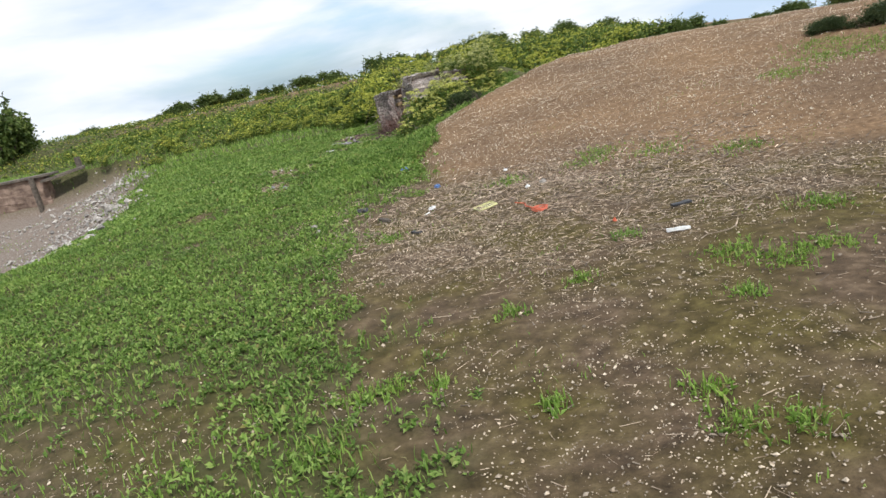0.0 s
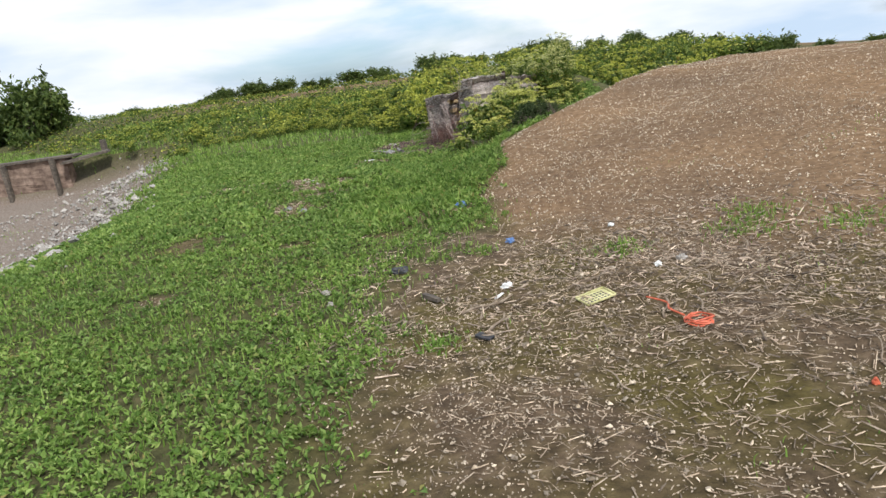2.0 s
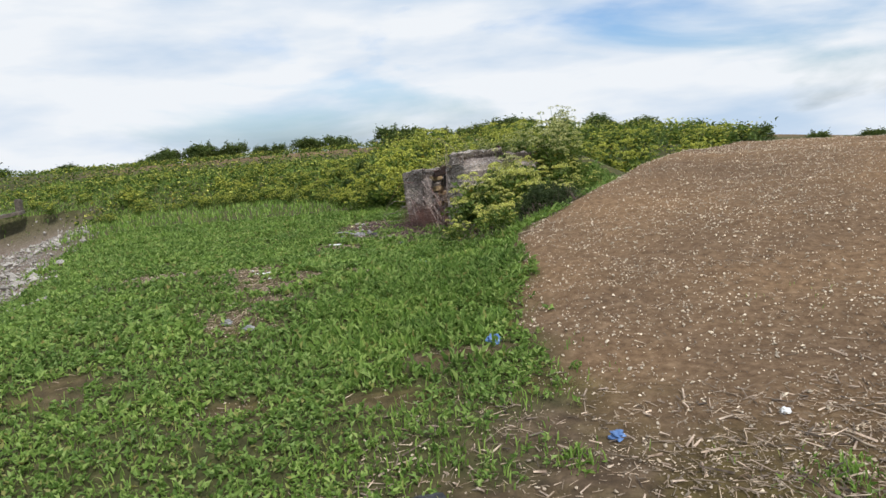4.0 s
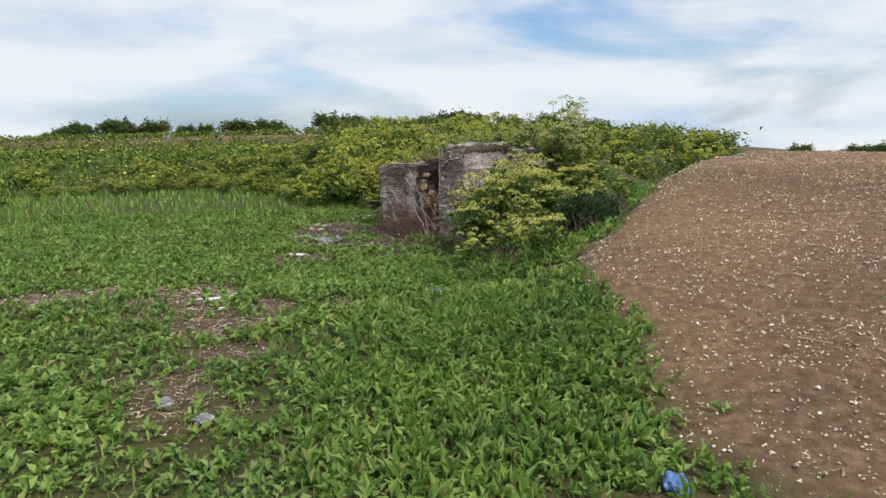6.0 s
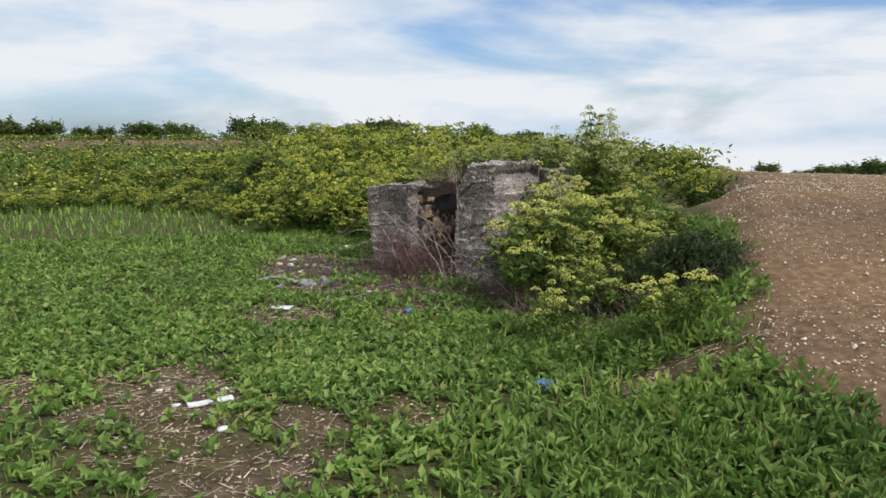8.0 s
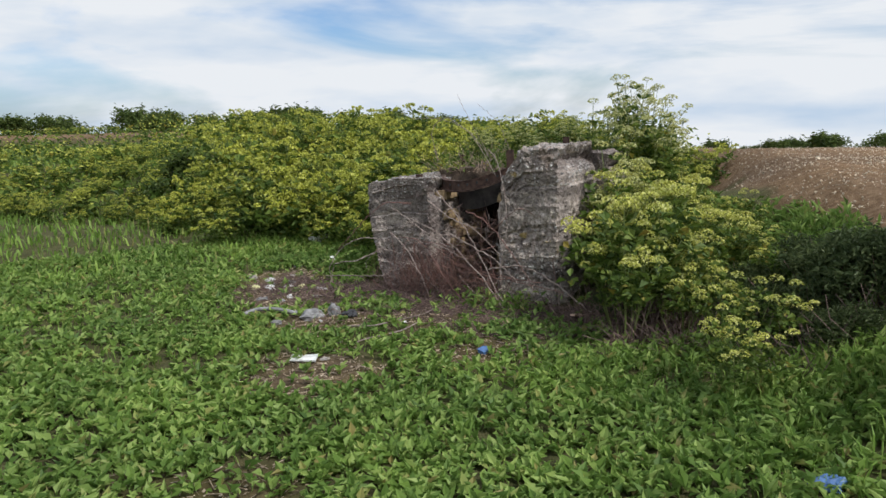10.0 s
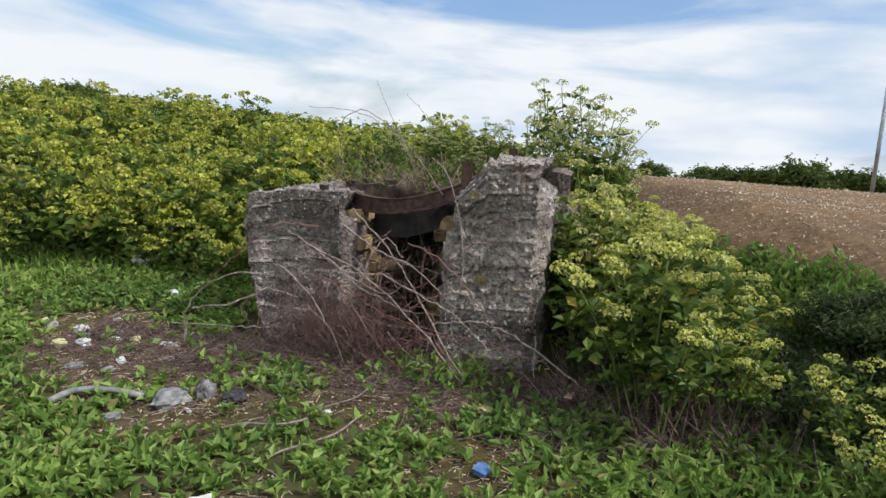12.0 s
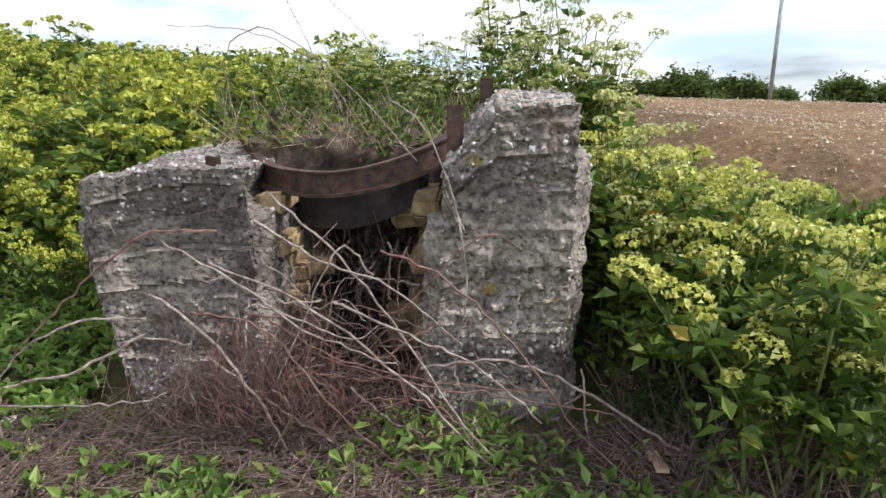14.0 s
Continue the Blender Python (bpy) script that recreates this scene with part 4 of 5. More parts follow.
# ---- umbel-flowered plants ----
def umbel_plant(name, h, wide, stems, leaf_n, flower, label, group, seed, leaf=0.055, florets=26, bare=0.0):
    r = np.random.default_rng(seed)
    plant = empty(name, Matrix.Identity(4), label, "plant", group)
    st, lf, fl = Soup(), Soup(), Soup()
    tips, nodes = [], []
    for i in range(stems):
        a, reach = r.uniform(0, 2 * np.pi), wide * math.sqrt(r.uniform(0.02, 1))
        top = np.array([math.cos(a) * reach, math.sin(a) * reach, h * r.uniform(0.45 + 0.2 * bare, 1.0) * (1 - 0.15 * reach / wide)])
        base = np.array([math.cos(a), math.sin(a), 0]) * reach * 0.25 + np.array([0, 0, -0.05])
        mid = base * 0.5 + top * 0.5 + np.array([r.normal(0, 0.03), r.normal(0, 0.03), 0.05])
        sticks(st, np.array([base, mid]), np.array([mid, top]), np.array([0.014, 0.010]))
        nodes += [base * 0.6 + mid * 0.4, base * 0.3 + mid * 0.7, mid, mid * 0.6 + top * 0.4]
        tips.append(top + np.array([0, 0, 0.03]))
        for j in range(r.integers(1, 4)):
            s0 = mid + (top - mid) * r.uniform(0.0, 0.8)
            b = r.uniform(0, 2 * np.pi)
            s1 = s0 + np.array([math.cos(b), math.sin(b), 1.3]) * h * r.uniform(0.08, 0.17)
            sticks(st, s0[None], s1[None], np.array([0.006]))
            tips.append(s1)
            nodes.append(s0)
    tips, nodes = np.array(tips), np.array(nodes)
    nodes = nodes[nodes[:, 2] > h * 0.42 * bare]
    c = nodes[r.integers(0, len(nodes), leaf_n // 6)]
    c = c + r.normal(0, 1, c.shape) * np.array([wide * 0.22, wide * 0.22, h * 0.09])
    c[:, 2] = np.maximum(c[:, 2], 0.02)
    for k in range(6):
        n = len(c)
        a, e = r.uniform(0, 2 * np.pi, n), r.uniform(-0.3, 0.9, n)
        along = np.stack([np.cos(a) * np.cos(e), np.sin(a) * np.cos(e), np.sin(e)], -1)
        leaves(lf, c + along * leaf * 0.3, along, r.uniform(0.7, 1.35, n) * leaf, 0.62)
    for t in tips:
        rad = r.uniform(0.034, 0.066)
        a, e = r.uniform(0, 2 * np.pi, florets), np.arccos(r.uniform(0.0, 1, florets))
        o = np.stack([np.cos(a) * np.sin(e), np.sin(a) * np.sin(e), np.cos(e) * 0.7], -1)
        base = t + o * rad
        turn = np.cross(o, r.normal(0, 1, (florets, 3)))
        turn /= np.linalg.norm(turn, axis=1)[:, None] + 1e-9
        if florets > 30:
            fl = Soup()
        leaves(fl, base - turn * 0.008, turn, r.uniform(0.014, 0.024, florets) * (1.0 if florets > 30 else 1.9), 0.9, 0.25)
        if florets > 30:
            fl.mesh("umbel", flower, plant)
        pick = o[:6]
        sticks(st, np.repeat(t[None] - np.array([0, 0, 0.02]), 6, 0), t + pick * rad, 0.0022)
    st.mesh("stalk", M_STEM, plant)
    lf.mesh("foliage", M_ALEX, plant)
    if florets <= 30:
        fl.mesh("bloom", flower, plant)
    return plant


def put(first, x, y, scale=1.0, sink=0.0):
    m = pose(x, y, float(height(x, y)) - sink, 0, 0, rng.uniform(0, 360)) @ Matrix.Diagonal((scale, scale, scale * rng.uniform(0.9, 1.1), 1))
    c = copy_thing(first, Matrix.Identity(4))
    c.matrix_basis = m
    return c


A_LABEL = "bushy green plant with domed yellow-green flower umbels"
near_plants = [umbel_plant("umbel_plant", 0.80, 0.36, 7, 540, M_FLOWER, A_LABEL, "plants beside the entrance", i, 0.058, 46, 1.0) for i in (1, 2, 3)]
tall_plant = umbel_plant("umbel_plant", 1.25, 0.30, 9, 620, M_PALEFLOWER, "tall pale-green plant with whitish umbels above the ruin", "plants beside the entrance", 9, 0.06, 40)
bank_plants = [umbel_plant("flowering_plant", 0.85, 0.55, 15, 560, M_BANKFLOWER, "yellow-flowered leafy plant on the overgrown bank", "plants on the bank", 20 + i, 0.085, 20) for i in range(4)]
spots = ((-0.02, 14.48, 0.85), (0.16, 14.64, 1.2), (0.30, 14.30, 0.7), (0.38, 14.80, 1.2), (0.50, 14.50, 0.9),
         (-0.20, 13.42, 0.62), (0.18, 12.62, 0.60), (0.32, 12.78, 0.45), (0.30, 13.75, 0.7),
         (0.62, 15.02, 1.2), (0.72, 15.30, 1.3), (0.95, 15.42, 1.25), (0.82, 14.80, 1.0), (1.08, 14.66, 0.85), (1.10, 15.15, 1.0), (1.40, 15.1, 0.75), (1.38, 14.55, 0.62), (1.68, 14.95, 0.6),
         (1.40, 15.55, 0.85), (0.98, 15.72, 1.05), (1.6, 16.0, 0.8), (2.0, 16.0, 0.6), (1.25, 16.25, 0.9), (2.1, 16.7, 0.5), (1.6, 16.9, 0.6), (2.05, 15.35, 0.6), (1.75, 15.5, 0.65))
for i, (x, y, k) in enumerate(spots):
    put(near_plants[i % 3], x, y, k, 0.02)
for x, y, k in ((0.62, 15.42, 0.95), (0.54, 15.16, 0.78), (0.80, 15.62, 0.9), (1.5, 16.1, 1.06), (1.62, 16.0, 0.95), (1.15, 16.35, 0.92), (0.85, 16.75, 0.8), (1.9, 16.2, 0.75), (1.75, 16.5, 0.9), (1.25, 16.75, 0.8), (2.0, 16.9, 0.8), (0.9, 17.1, 0.55), (1.05, 17.4, 0.62)):
    put(tall_plant, x, y, k, 0.02)
for u, d, k in ((0.62, 0.9, 0.34), (0.95, 1.2, 0.40), (1.22, 0.85, 0.30), (0.75, 1.7, 0.42), (1.15, 1.8, 0.45), (0.5, 1.4, 0.35), (1.4, 1.5, 0.42)):
    c = put(tall_plant, 0, 0)
    c.matrix_basis = ENT_M @ pose(u, d, 0.88, 0, 0, u * 700) @ Matrix.Diagonal((k * 1.3, k * 1.3, k, 1))
for x, y, k in ((0.9, 17.75, 0.7), (1.35, 17.9, 0.75), (1.75, 17.6, 0.75), (0.55, 18.1, 0.8), (2.1, 17.5, 0.6)):
    put(bank_plants[0], x, y, k * 0.6, 0.03)


def bank_tall(x, y):
    """The growth stands tall behind the ruin and sinks away along the far bank."""
    return 0.48 + 0.60 * S((x + 2.3) / 1.2) - 0.12 * S((y - 27) / 4)


count = 0
while count < 270:
    x, y = rng.uniform(-20, 7), 0.0
    if rng.uniform() < 0.55:
        x = rng.uniform(-7, 3)
    y = float(bank_edge(x)) - 0.7 + abs(rng.normal(0, 4.2))
    u, d = local(x, y)
    if (x > field_edge(y) - 0.4) or (-0.5 < u < 2.1 and -0.6 < d < 2.1) or y > 34 or float(zone_gravel(np.array([x]), np.array([y]))[0]) > 0.2 or (x < -12 and y < 26.8):
        continue
    put(bank_plants[count % 4], x, y, rng.uniform(0.55, 1.2) * float(bank_tall(x, y)), 0.03)
    count += 1
for x, y, k in ((-0.75, 18.6, 0.8), (-0.3, 18.3, 0.9), (0.2, 18.0, 0.9), (-1.0, 19.2, 0.9), (0.5, 18.7, 0.9), (-0.3, 19.1, 1.0), (0.0, 17.75, 0.6), (-0.55, 17.95, 0.6), (1.2, 18.3, 0.9), (2.0, 18.2, 0.9), (2.6, 18.8, 0.9), (1.0, 19.2, 1.0)):
    put(bank_plants[count % 4], x, y, k * 0.85, 0.03)
    count += 1
for o in near_plants + [tall_plant] + bank_plants:
    for c in list(o.children):
        bpy.data.objects.remove(c)
    bpy.data.objects.remove(o)


# the rest of the flowering bank, too many plants to count
soup, soup2 = Soup(), Soup()
x, y = spread(9000, -46, 9, 18, 44, lambda x, y: S((y - bank_edge(x) + 0.5) / 1.5) * (x < field_edge(y) - 0.6) * (1 - 0.7 * S((y - 34) / 3)) * (y > np.where(x < -12, 26.8, 0)) * (1 - zone_gravel(x, y)) * np.clip(0.75 + 0.5 * wob(x, y, 0.5, 4.0), 0.2, 1))
for k in range(9):
    n = len(x)
    p = on_ground(x + rng.normal(0, 0.22, n), y + rng.normal(0, 0.22, n), rng.uniform(0.02, 0.62, n) * bank_tall(x, y))
    leaves(soup, p, units(n, -0.2, 1.1), rng.uniform(0.09, 0.20, n), 0.5)
for k in range(4):
    n = len(x)
    p = on_ground(x + rng.normal(0, 0.22, n), y + rng.normal(0, 0.22, n), rng.uniform(0.35, 0.75, n) * bank_tall(x, y))
    leaves(soup2, p, units(n, -0.2, 0.5), rng.uniform(0.05, 0.11, n), 0.8)
tagged(soup.mesh("bank_growth", M_ALEX), "dense green growth covering the far bank", "plants", kind="stuff")
tagged(soup2.mesh("bank_blossom", M_BANKFLOWER), "yellow blossom over the far bank's growth", "blossom", kind="stuff")


# ---- shrubs and hedges ----
def shrub(name, w, h, leaf_n, leaf, material, label, category, group, seed, shoots=10, width=0.5):
    r = np.random.default_rng(seed)
    bush = empty(name, Matrix.Identity(4), label, category, group)
    n = 26
    c = np.stack([r.normal(0, w * 0.36, n), r.normal(0, w * 0.36, n), h * r.uniform(0.1, 0.78, n)], -1)
    c[:, 2] *= np.clip(1.15 - (np.hypot(c[:, 0], c[:, 1]) / w) ** 2, 0.25, 1)
    lf, st = Soup(), Soup()
    p = c[r.integers(0, n, leaf_n)] + r.normal(0, 1, (leaf_n, 3)) * np.array([w, w, h * 0.8]) * 0.13
    p[:, 2] = np.maximum(p[:, 2], 0.01)
    tops = c[:shoots]
    for t in tops:
        m = leaf_n // 90
        k = np.sort(r.uniform(0, 1, m))[:, None]
        lean = np.array([r.normal(0, 0.12), r.normal(0, 0.12), 1]) * h * r.uniform(0.2, 0.42)
        p = np.concatenate([p, t + lean * k + r.normal(0, leaf * 0.4, (m, 3))])
        sticks(st, t[None], (t + lean)[None], np.array([leaf * 0.12]))
    a, e = r.uniform(0, 2 * np.pi, len(p)), r.uniform(-0.4, 1.2, len(p))
    along = np.stack([np.cos(a) * np.cos(e), np.sin(a) * np.cos(e), np.sin(e)], -1)
    leaves(lf, p, along, r.uniform(0.6, 1.3, len(p)) * leaf, width)
    sticks(st, np.stack([c[:, 0] * 0.15, c[:, 1] * 0.15, np.full(n, -0.15)], -1), c, w * 0.03)
    lf.mesh("crown", material, bush)
    st.mesh("branch", M_TWIG, bush)
    return bush


dark = shrub("dark_shrub", 0.5, 0.50, 9000, 0.045, M_DARKLEAF, "dense dark-green feathery shrub at the field's edge", "shrub", "", 31, 4, 0.3)
dark.matrix_basis = pose(1.02, 13.55, float(height(1.02, 13.55)) - 0.03)
for x, y, k, h, turn in ((0.70, 13.95, 0.85, 0.75, 130), (0.42, 13.75, 0.60, 0.50, 250), (1.30, 14.0, 0.9, 0.75, 60), (0.62, 13.40, 0.62, 0.5, 10), (1.05, 14.35, 0.8, 0.8, 200), (0.35, 15.0, 0.55, 0.45, 300),
                         (6.5, 10.6, 0.8, 0.5, 20), (7.2, 10.2, 1.1, 0.75, 150), (8.0, 9.7, 1.0, 0.6, 270)):
    c = copy_thing(dark, pose(x, y, float(height(x, y)) - 0.03, 0, 0, turn))
    c.scale = (k, k, h)
hedge_kinds = [shrub("hedge_bush", 1.3, 1.5, 2600, 0.17, M_HEDGE, "dark green hedge bush on the skyline", "bush", "hedge along the skyline", 40 + i) for i in range(3)]


def hedge(keys, spacing, size, tall, jitter=0.4, wander=0.5):
    pts = [Vector((*k, 0)) for k in keys]
    i = 0
    for a, b in zip(pts, pts[1:]):
        steps = max(1, round((b - a).length / spacing))
        for s in range(steps):
            c = a.lerp(b, (s + rng.uniform(-0.2, 0.2)) / steps) + Vector((rng.uniform(-1, 1), rng.uniform(-1, 1), 0)) * wander
            k = size * rng.uniform(1 - jitter, 1 + jitter * 0.6)
            o = copy_thing(hedge_kinds[i % 3], Matrix.Identity(4))
            o.matrix_basis = pose(c.x, c.y, float(height(c.x, c.y)) - 0.1, 0, 0, rng.uniform(0, 360)) @ Matrix.Diagonal((k, k, k * tall, 1))
            i += 1


hedge([(11.2, 23.6), (14.5, 19.5)], 0.55, 0.5, 0.65)
hedge([(14.5, 19.5), (17, 14), (17.5, 7), (16, 1)], 0.6, 0.65, 0.8)
hedge([(0.5, 24.5), (4, 26.5), (9, 29.5), (13, 31)], 0.8, 0.62, 0.85, 0.5, 0.7)
hedge([(-1.7, 23.2), (0.5, 22.0), (2.5, 22.5)], 0.7, 0.5, 0.8, 0.5)
hedge([(-16, 46), (-6, 47), (4, 46), (14, 44)], 0.9, 0.85, 0.75, 0.6, 0.8)
hedge([(-44, 60), (-16, 52)], 2.2, 1.2, 0.5)
hedge([(-25.4, 37), (-19.8, 37)], 1.1, 1.6, 1.2, 0.2)
for o in hedge_kinds:
    for c in list(o.children):
        bpy.data.objects.remove(c)
    bpy.data.objects.remove(o)

# ---- the footpath sign ----
sx, sy = 11.07, 16.70
sz = float(height(sx, sy)) - 0.11
sign = empty("footpath_sign", pose(sx, sy, sz, -2, 3, 0), "grey steel signpost with a dark green fingerboard", "signpost")
part("pole", tube(bmesh.new(), [Vector((0, 0, -0.2)), Vector((0, 0, 1.2)), Vector((0, 0, 2.30))], 0.035, 0.035, 12), M_STEEL, sign, smooth=True)
part("cap", tube(bmesh.new(), [Vector((0, 0, 2.30)), Vector((0, 0, 2.32))], 0.038, 0.030, 12), M_STEEL, sign)
bm = bmesh.new()
outline = [(0.04, 2.06), (0.56, 2.06), (0.62, 2.16), (0.56, 2.26), (0.04, 2.26)]
fa = [bm.verts.new((0.25 * a, -0.97 * a, z)) for a, z in outline]
fb = [bm.verts.new((0.25 * a + 0.019, -0.97 * a + 0.005, z)) for a, z in outline]
bm.faces.new(fa), bm.faces.new(fb[::-1])
for i in range(5):
    bm.faces.new((fa[i], fb[i], fb[(i + 1) % 5], fa[(i + 1) % 5]))
board = part("fingerboard", bm, M_SIGN, sign)
for z, a0, a1 in ((2.205, 0.14, 0.34), (2.15, 0.14, 0.48), (2.095, 0.18, 0.40)):
    bm = bmesh.new()
    q = [bm.verts.new((0.25 * a - 0.004, -0.97 * a - 0.001, zz)) for a, zz in ((a0, z), (a1, z), (a1, z + 0.028), (a0, z + 0.028))]
    bm.faces.new(q)
    part("lettering_bar", bm, M_LETTER, board)

# ---- the sunken hollow with its old wall ----
revet = empty("retaining_wall", pose(0, 0, 0), "low brown revetment with dark timber posts along a hollow", "wall")
wz = 0.10
part("wall_face", rough_block(-24.0, -13.9, 25.7, 26.1, -1.5, wz, 30, lumpy(0.05, 8.0)), M_WALL, revet)
part("coping", box(bmesh.new(), -24.0, -13.6, 25.58, 26.3, wz, wz + 0.09, 0.02), M_TIMBER, revet)
for i in range(6):
    px = -14.3 - i * 1.75
    part("post", box(bmesh.new(), px - 0.08, px + 0.08, 25.46, 25.62, -1.5, wz + 0.02, 0.02), M_TIMBER, revet)
slab = empty("tilted_slab", pose(-13.15, 25.75, 0.06, 0, -7, 20), "tilted dark weathered slab lying on the wall's end", "slab")
part("slab_body", rough_block(-0.85, 0.7, -0.25, 0.5, -0.05, 0.04, 10, lumpy(0.02, 9.0)), M_TIMBER, slab)
stake = empty("stake", pose(-13.1, 26.9, float(height(-13.1, 26.9)), 0, 2, 0), "short dark wooden stake standing in grass", "stake")
part("stake_body", box(bmesh.new(), -0.09, 0.09, -0.09, 0.09, -0.1, 0.50, 0.02), M_TIMBER, stake)


# ---- litter ----
def crumple(name, x, y, w, l, h, material, label, category, turn=0.0, seed=1, group=""):
    """A crumpled sheet or rag."""
    bm = bmesh.new()
    bmesh.ops.create_icosphere(bm, subdivisions=3, radius=0.5)
    off = Vector((seed * 3.7, seed * 1.3, seed))
    for v in bm.verts:
        c = v.co
        k = 1 + 0.55 * noise.noise(c * 3.1 + off) + 0.35 * noise.noise(c * 8.0 + off)
        v.co = Vector((c.x * k * w, c.y * k * l, max(c.z * k, -0.2) * h + 0.2 * h))
    ob = part(name, bm, material)
    ob.matrix_world = pose(x, y, float(height(x, y)) + 0.004, 0, 0, turn)
    return tagged(ob, label, category, group)


def slat(name, x, y, l, w, h, material, label, category, turn=0.0, tilt=0.0, group=""):
    """A split flat piece with uneven edges."""
    bm = bmesh.new()
    bmesh.ops.create_cube(bm, size=1.0)
    bmesh.ops.subdivide_edges(bm, edges=bm.edges[:], cuts=5, use_grid_fill=True)
    for v in bm.verts:
        c = v.co
        k = noise.noise(Vector((c.x * 3 + x * 9, y * 7, c.z)))
        v.co = Vector((c.x * l, c.y * w * (1 + 0.3 * k) + 0.12 * w * k, c.z * h + 0.3 * h * k))
    ob = part(name, bm, material)
    ob.matrix_world = pose(x, y, float(height(x, y)) + h * 0.5 + 0.01 + abs(math.sin(radians(tilt))) * l * 0.5, 0, tilt, turn)
    return tagged(ob, label, category, group)


def stick(x, y, l, turn, r, material=None, bend=0.06, lift=0.03, label="pale dry stick lying on the earth", group="loose sticks"):
    a = radians(turn)
    keys = []
    for i in range(5):
        t = i / 4 - 0.5
        sx_, sy_ = x + math.cos(a) * l * t - math.sin(a) * bend * math.sin(i * 1.7) * l, y + math.sin(a) * l * t + math.cos(a) * bend * math.sin(i * 1.7) * l
        keys.append((sx_ - x, sy_ - y, float(height(sx_, sy_)) - float(height(x, y)) + r + lift * i / 4))
    ob = part("stick", tube(bmesh.new(), curve_points(keys, 12), r, r * 0.7, 6), material or M_STRAW)
    ob.location = (x, y, float(height(x, y)))
    return tagged(ob, label, "stick", group)


crumple("plastic_scrap", -0.02, 6.74, 0.07, 0.06, 0.045, M_WHITE, "crumpled white plastic scrap lying among straw", "litter", 20, 1)
slat("white_strip", -0.08, 6.60, 0.10, 0.02, 0.006, M_WHITE, "thin white plastic strip lying among straw", "litter", 60)
crumple("plastic_scrap", 0.98, 6.80, 0.065, 0.045, 0.035, M_WHITE, "small crumpled white plastic scrap on the track", "litter", 70, 2)
crumple("plastic_scrap", 0.91, 7.87, 0.05, 0.04, 0.035, M_WHITE, "small white plastic scrap on bare earth", "litter", 10, 3)
crumple("pale_stone", -1.29, 7.09, 0.06, 0.05, 0.05, M_STONE, "pale rounded stone lying in grass", "stone", 0, 4)
crumple("pale_stone", -1.22, 6.85, 0.045, 0.04, 0.04, M_STONE, "pale rounded stone lying in grass", "stone", 0, 5)
crumple("pale_stone", 1.15, 6.85, 0.07, 0.06, 0.05, M_STONE, "pale rounded stone lying on the track", "stone", 30, 6)
crumple("blue_scrap", -0.29, 9.30, 0.10, 0.09, 0.08, M_BLUE, "crumpled blue plastic scrap in grass", "litter", 0, 7)
crumple("blue_scrap", 0.09, 7.82, 0.08, 0.07, 0.05, M_BLUE, "small crumpled blue plastic scrap on earth", "litter", 40, 8)
crumple("dark_scrap", -0.80, 7.45, 0.13, 0.10, 0.06, M_BLACK, "dark crumpled plastic scrap in grass", "litter", 0, 9)
slat("dark_shard", -0.20, 6.00, 0.10, 0.05, 0.012, M_BLACK, "dark flat shard lying on the track", "litter", -35, 4)
slat("stick_piece", -0.52, 6.73, 0.17, 0.035, 0.03, M_TIMBER, "short thick dark stick lying on straw", "stick", -50)
stick(-0.16, 6.45, 0.34, 18, 0.009, M_STRAW)
stick(-0.12, 6.17, 0.24, 62, 0.008, M_STRAW)
stick(-0.75, 6.35, 0.20, 30, 0.006, M_STRAW)
stick(-0.22, 6.02, 0.20, -25, 0.006, M_STRAW)
stick(-0.7, 6.9, 0.2, 75, 0.006, M_STRAW)
for i in range(34):
    x, y = float(rng.normal(1.3, 1.0)), float(rng.normal(6.4, 0.8))
    stick(x, y, float(rng.uniform(0.12, 0.34)), float(rng.uniform(0, 180)), float(rng.uniform(0.003, 0.007)), M_STRAW)

card = empty("card_tray", pose(0.485, 6.37, float(height(0.485, 6.37)) + 0.012, 4, -5, 24), "pale yellow printed card tray lying on straw", "tray")
part("tray_base", box(bmesh.new(), -0.10, 0.10, -0.065, 0.065, 0, 0.004, 0.001), M_YELLOW, card)
for a in ((-0.10, 0.10, -0.068, -0.063, 0.005, 0.016), (-0.10, 0.10, 0.063, 0.068, 0.005, 0.016), (-0.104, -0.099, -0.06, 0.06, 0.005, 0.016), (0.099, 0.104, -0.06, 0.06, 0.005, 0.016)):
    part("rim", box(bmesh.new(), *a, 0.001), M_YELLOW, card)
for i in range(7):
    for j in range(4):
        part("printed_mark", box(bmesh.new(), -0.085 + i * 0.024, -0.071 + i * 0.024, -0.045 + j * 0.025, -0.032 + j * 0.025, 0.0045, 0.006), M_TIMBER, card)

netting = empty("orange_cord", pose(0.92, 5.85, float(height(0.92, 5.85))), "tangled orange plastic cord lying on the track", "cord")
for i in range(5):
    r = random.Random(60 + i)
    k = [(0.08 * math.cos(a * 1.1 + i) * r.uniform(0.5, 1.1), 0.07 * math.sin(a * 1.1 + i) * r.uniform(0.5, 1.1), 0.012 + 0.012 * r.random() + 0.004 * i) for a in range(6)]
    part("loop", tube(bmesh.new(), curve_points(k, 26), 0.0045, 0.0045, 6), M_ORANGE, netting)
part("tail", tube(bmesh.new(), curve_points([(-0.05, 0.08, 0.02), (-0.10, 0.18, 0.03), (-0.08, 0.30, 0.02), (-0.16, 0.42, 0.02)], 20), 0.006, 0.005, 6), M_ORANGE, netting)
crumple("red_scrap", 1.35, 5.05, 0.03, 0.025, 0.04, M_ORANGE, "small red plastic scrap on the track", "litter", 0, 12)
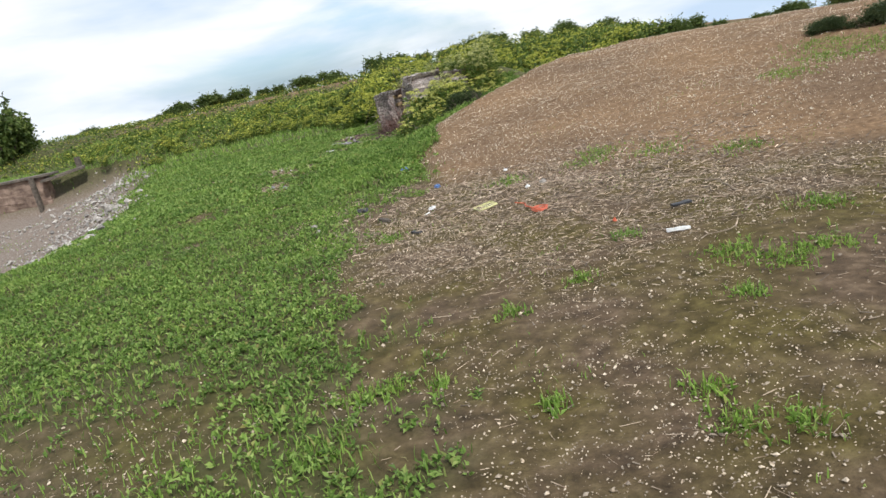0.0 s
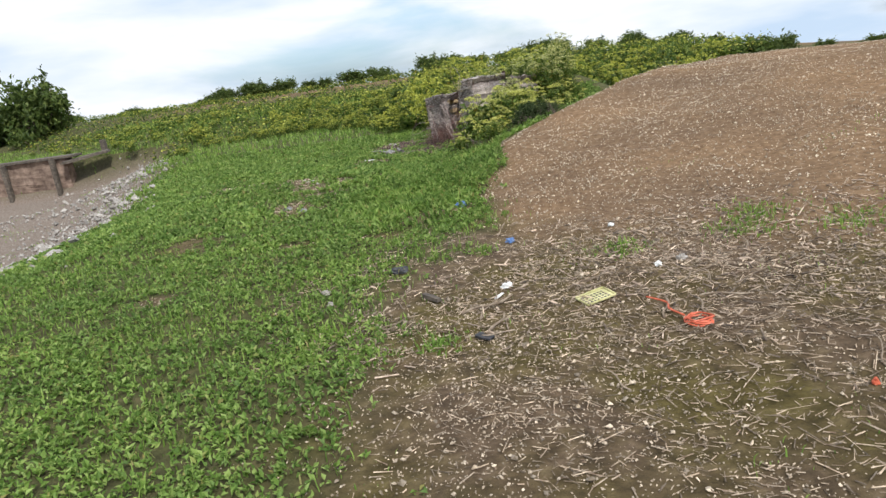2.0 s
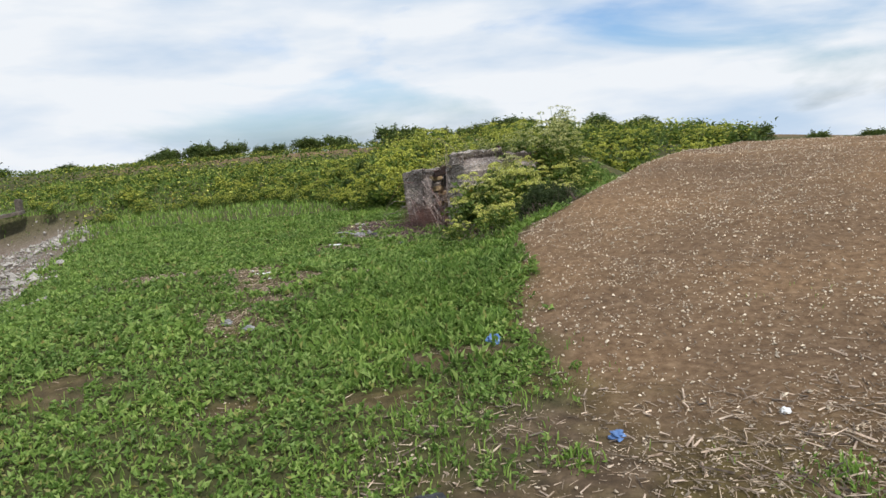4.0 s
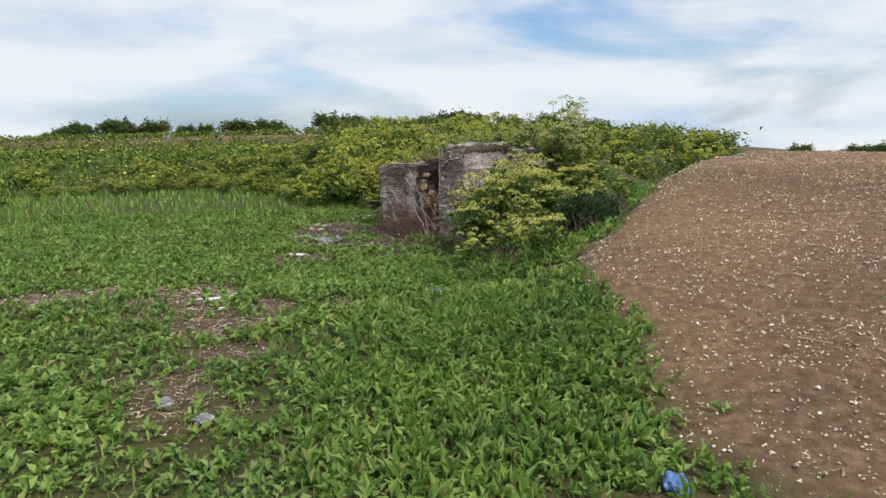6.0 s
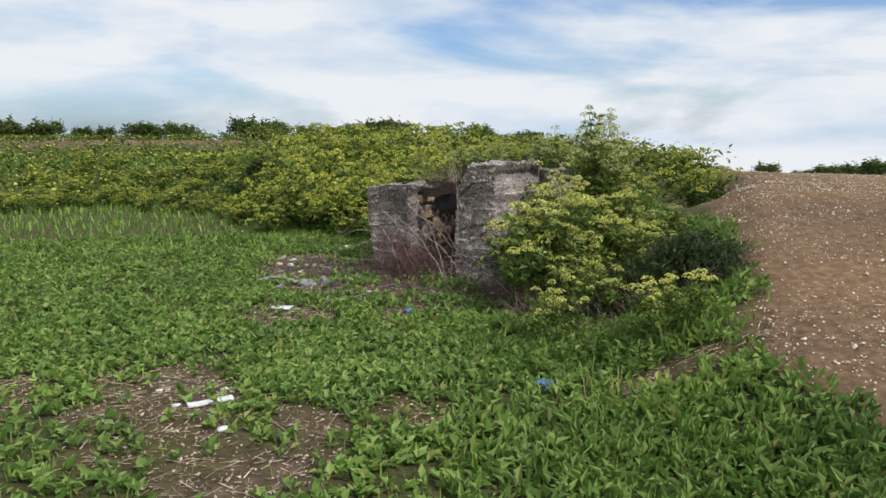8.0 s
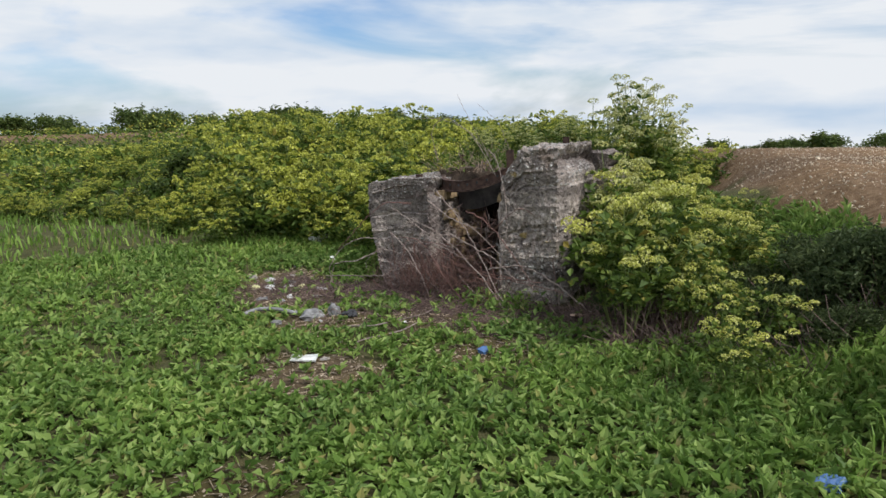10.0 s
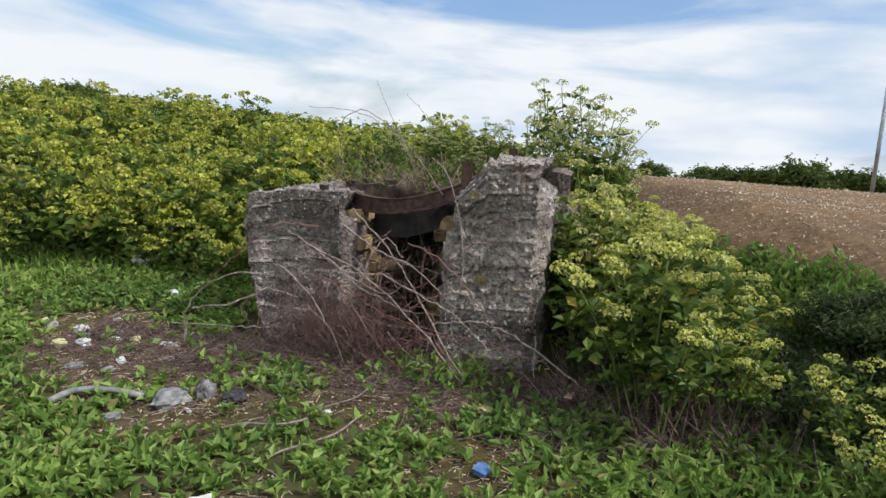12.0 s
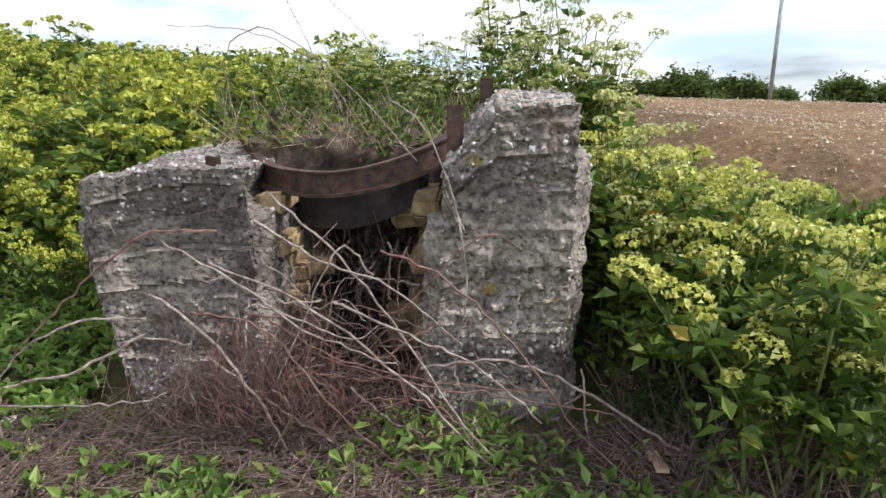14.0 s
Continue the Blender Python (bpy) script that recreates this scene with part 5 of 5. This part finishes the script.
crumple("red_scrap", -2.45, 2.75, 0.06, 0.04, 0.04, M_ORANGE, "small red plastic scrap in thin grass", "litter", 0, 13)
slat("white_tube", 1.62, 4.45, 0.16, 0.02, 0.02, M_WHITE, "thin white plastic tube on the track", "litter", -8)
slat("dark_shard", 1.9, 5.1, 0.16, 0.05, 0.015, M_BLACK, "dark flat shard lying on the track", "litter", 8)

slat("white_tray", -1.98, 15.18, 0.16, 0.10, 0.01, M_WHITE, "flat soiled white plastic tray on earth", "litter", -25, 4)
slat("paper_strip", -2.50, 12.97, 0.24, 0.06, 0.012, M_WHITE, "long white paper strip lying in weeds", "litter", 12)
crumple("blue_scrap", -0.67, 12.62, 0.13, 0.10, 0.07, M_BLUE, "pale blue crumpled wrapper in weeds", "litter", 0, 21)
crumple("grey_wrapper", -2.42, 10.62, 0.10, 0.09, 0.05, M_GREYCLOTH, "crumpled grey wrapper on a bare patch", "litter", 0, 22)
crumple("grey_wrapper", -2.18, 10.38, 0.10, 0.09, 0.05, M_GREYCLOTH, "crumpled grey wrapper on a bare patch", "litter", 50, 23)
bx = empty("blue_carton", pose(-0.935, 14.73, float(height(-0.935, 14.73)) + 0.012, 8, -6, 15), "small crushed blue carton lying in weeds", "litter")
part("carton_body", rough_block(-0.034, 0.034, -0.024, 0.024, 0.0, 0.022, 6, lumpy(0.006, 14.0)), M_BLUE, bx)
part("flap", box(bmesh.new(), -0.03, 0.03, 0.022, 0.042, 0.014, 0.018, 0.001), M_BLUE, bx)
slat("plank_piece", -0.51, 15.15, 0.20, 0.05, 0.016, M_PLANK, "split pinkish plank piece lying on earth", "plank", -38, 4)
slat("plank_piece", -0.02, 14.98, 0.20, 0.035, 0.016, M_PLANK, "split pinkish plank piece lying on earth", "plank", 30, 14)
crumple("grey_rag", -1.66, 16.15, 0.20, 0.13, 0.10, M_GREYCLOTH, "crumpled grey rag lying on earth", "rag", 30, 24)
crumple("grey_rag", -1.50, 16.12, 0.11, 0.09, 0.11, M_GREYCLOTH, "crumpled grey rag lying on earth", "rag", 80, 25)
crumple("black_rag", -1.42, 15.98, 0.13, 0.10, 0.06, M_BLACK, "crumpled black rag beside the grey one", "rag", 10, 26)
hose = part("hose_piece", tube(bmesh.new(), curve_points([(-0.22, 0.05, 0.03), (-0.1, 0.08, 0.045), (0.04, 0.02, 0.04), (0.16, -0.10, 0.02)], 18), 0.016, 0.016, 8), M_GREYCLOTH, smooth=True)
hose.location = (-1.92, 16.35, float(height(-1.92, 16.35)))
tagged(hose, "bent piece of grey hose lying in weeds", "hose")
lr = random.Random(77)
for i in range(26):
    x, y = lr.gauss(-1.75, 0.28), lr.gauss(17.35, 0.6)
    mt, col = lr.choice(((M_WHITE, "white"), (M_WHITE, "white"), (M_STONE, "pale grey"), (M_YELLOW, "yellow"), (M_GREYCLOTH, "grey")))
    crumple("litter_scrap", x, y, lr.uniform(0.03, 0.12), lr.uniform(0.03, 0.09), lr.uniform(0.02, 0.05), mt, "crumpled " + col + " scrap on bare earth beside the ruin", "litter", lr.uniform(0, 180), i + 100, "scraps beside the ruin")
for i in range(22):
    x, y = lr.choice(((-1.95, 14.8), (-0.8, 15.6), (-2.7, 13.1), (-3.9, 13.4), (-1.7, 16.2)))
    x, y = lr.gauss(x, 0.28), lr.gauss(y, 0.25)
    crumple("litter_scrap", x, y, lr.uniform(0.02, 0.06), lr.uniform(0.02, 0.05), lr.uniform(0.01, 0.03), lr.choice((M_WHITE, M_STONE)), "small whitish scrap lying on bare earth", "litter", lr.uniform(0, 180), i + 200, "scraps on bare patches")
for x, y, w in ((-0.85, 18.75, 0.30), (-0.5, 18.45, 0.22), (-1.0, 17.8, 0.12)):
    crumple("plastic_bag", x, y, w, w * 0.7, w * 0.6, M_WHITE, "torn whitish plastic bag caught among plants", "bag", 40, int(w * 100))
for i in range(9):
    stick(lr.gauss(-0.5, 0.55), lr.gauss(15.55, 0.35), lr.uniform(0.25, 0.7), lr.uniform(-60, 10), lr.uniform(0.004, 0.008), M_CANE, 0.05, 0.06, "grey-brown fallen bramble stick before the ruin", "fallen sticks")
stick(-1.85, 15.35, 0.32, -10, 0.009, M_TWIG)
for i in range(22):
    x, y = lr.uniform(-10, -4.8), lr.uniform(9, 20)
    if float(zone_gravel(np.array([x]), np.array([y]))[0]) > 0.5:
        crumple("rubble_stone", x, y, lr.uniform(0.1, 0.3), lr.uniform(0.1, 0.22), lr.uniform(0.06, 0.14), M_STONE, "pale broken stone lying in the hollow", "stone", lr.uniform(0, 180), i + 300, "stones in the hollow")
slat("white_strip", -5.90, 12.14, 0.45, 0.09, 0.03, M_WHITE, "long white plastic strip on the rubble", "litter", 35)


# ---- tufts of weed on the track ----
tufts = Soup()


def weed_tuft(x, y, size, seed):
    r = np.random.default_rng(seed)
    n = int(90 * size / 0.12)
    base = on_ground(x + r.normal(0, size * 0.5, n), y + r.normal(0, size * 0.5, n), -0.004)
    blades(tufts, base, r.uniform(0.025, 0.075, n), r.uniform(0.004, 0.010, n), 0.9)
    m = n // 2
    leaves(tufts, base[:m], units(m, 0.2, 1.1), r.uniform(0.02, 0.05, m), 0.4)


for i, (x, y, size) in enumerate(((1.74, 3.88, 0.2), (1.92, 3.57, 0.22), (2.2, 3.66, 0.2), (0.32, 3.64, 0.10), (1.5, 3.21, 0.1), (0.94, 2.46, 0.1), (0.95, 2.19, 0.13), (1.16, 2.12, 0.1), (-0.46, 6.01, 0.14),
                                  (-0.15, 2.97, 0.07), (0.32, 2.56, 0.08), (-0.37, 3.04, 0.09), (2.0, 7.7, 0.25), (2.5, 7.2, 0.3), (0.8, 3.95, 0.1), (-1.16, 6.32, 0.2), (-0.87, 5.92, 0.18), (0.85, 7.25, 0.22),
                                  (1.76, 7.39, 0.28), (-0.14, 7.65, 0.12), (-0.71, 2.59, 0.2), (-0.54, 3.02, 0.12), (3.1, 6.6, 0.3), (1.3, 4.6, 0.1), (2.6, 4.4, 0.2), (5.6, 9.3, 0.5), (6.3, 9.2, 0.6), (6.0, 9.9, 0.5), (6.9, 9.3, 0.6), (4.9, 8.9, 0.35))):
    weed_tuft(x, y, size, 500 + i)
tagged(tufts.mesh("track_weeds", M_GRASS), "scattered small green weed tufts on the track", "weeds", kind="stuff")
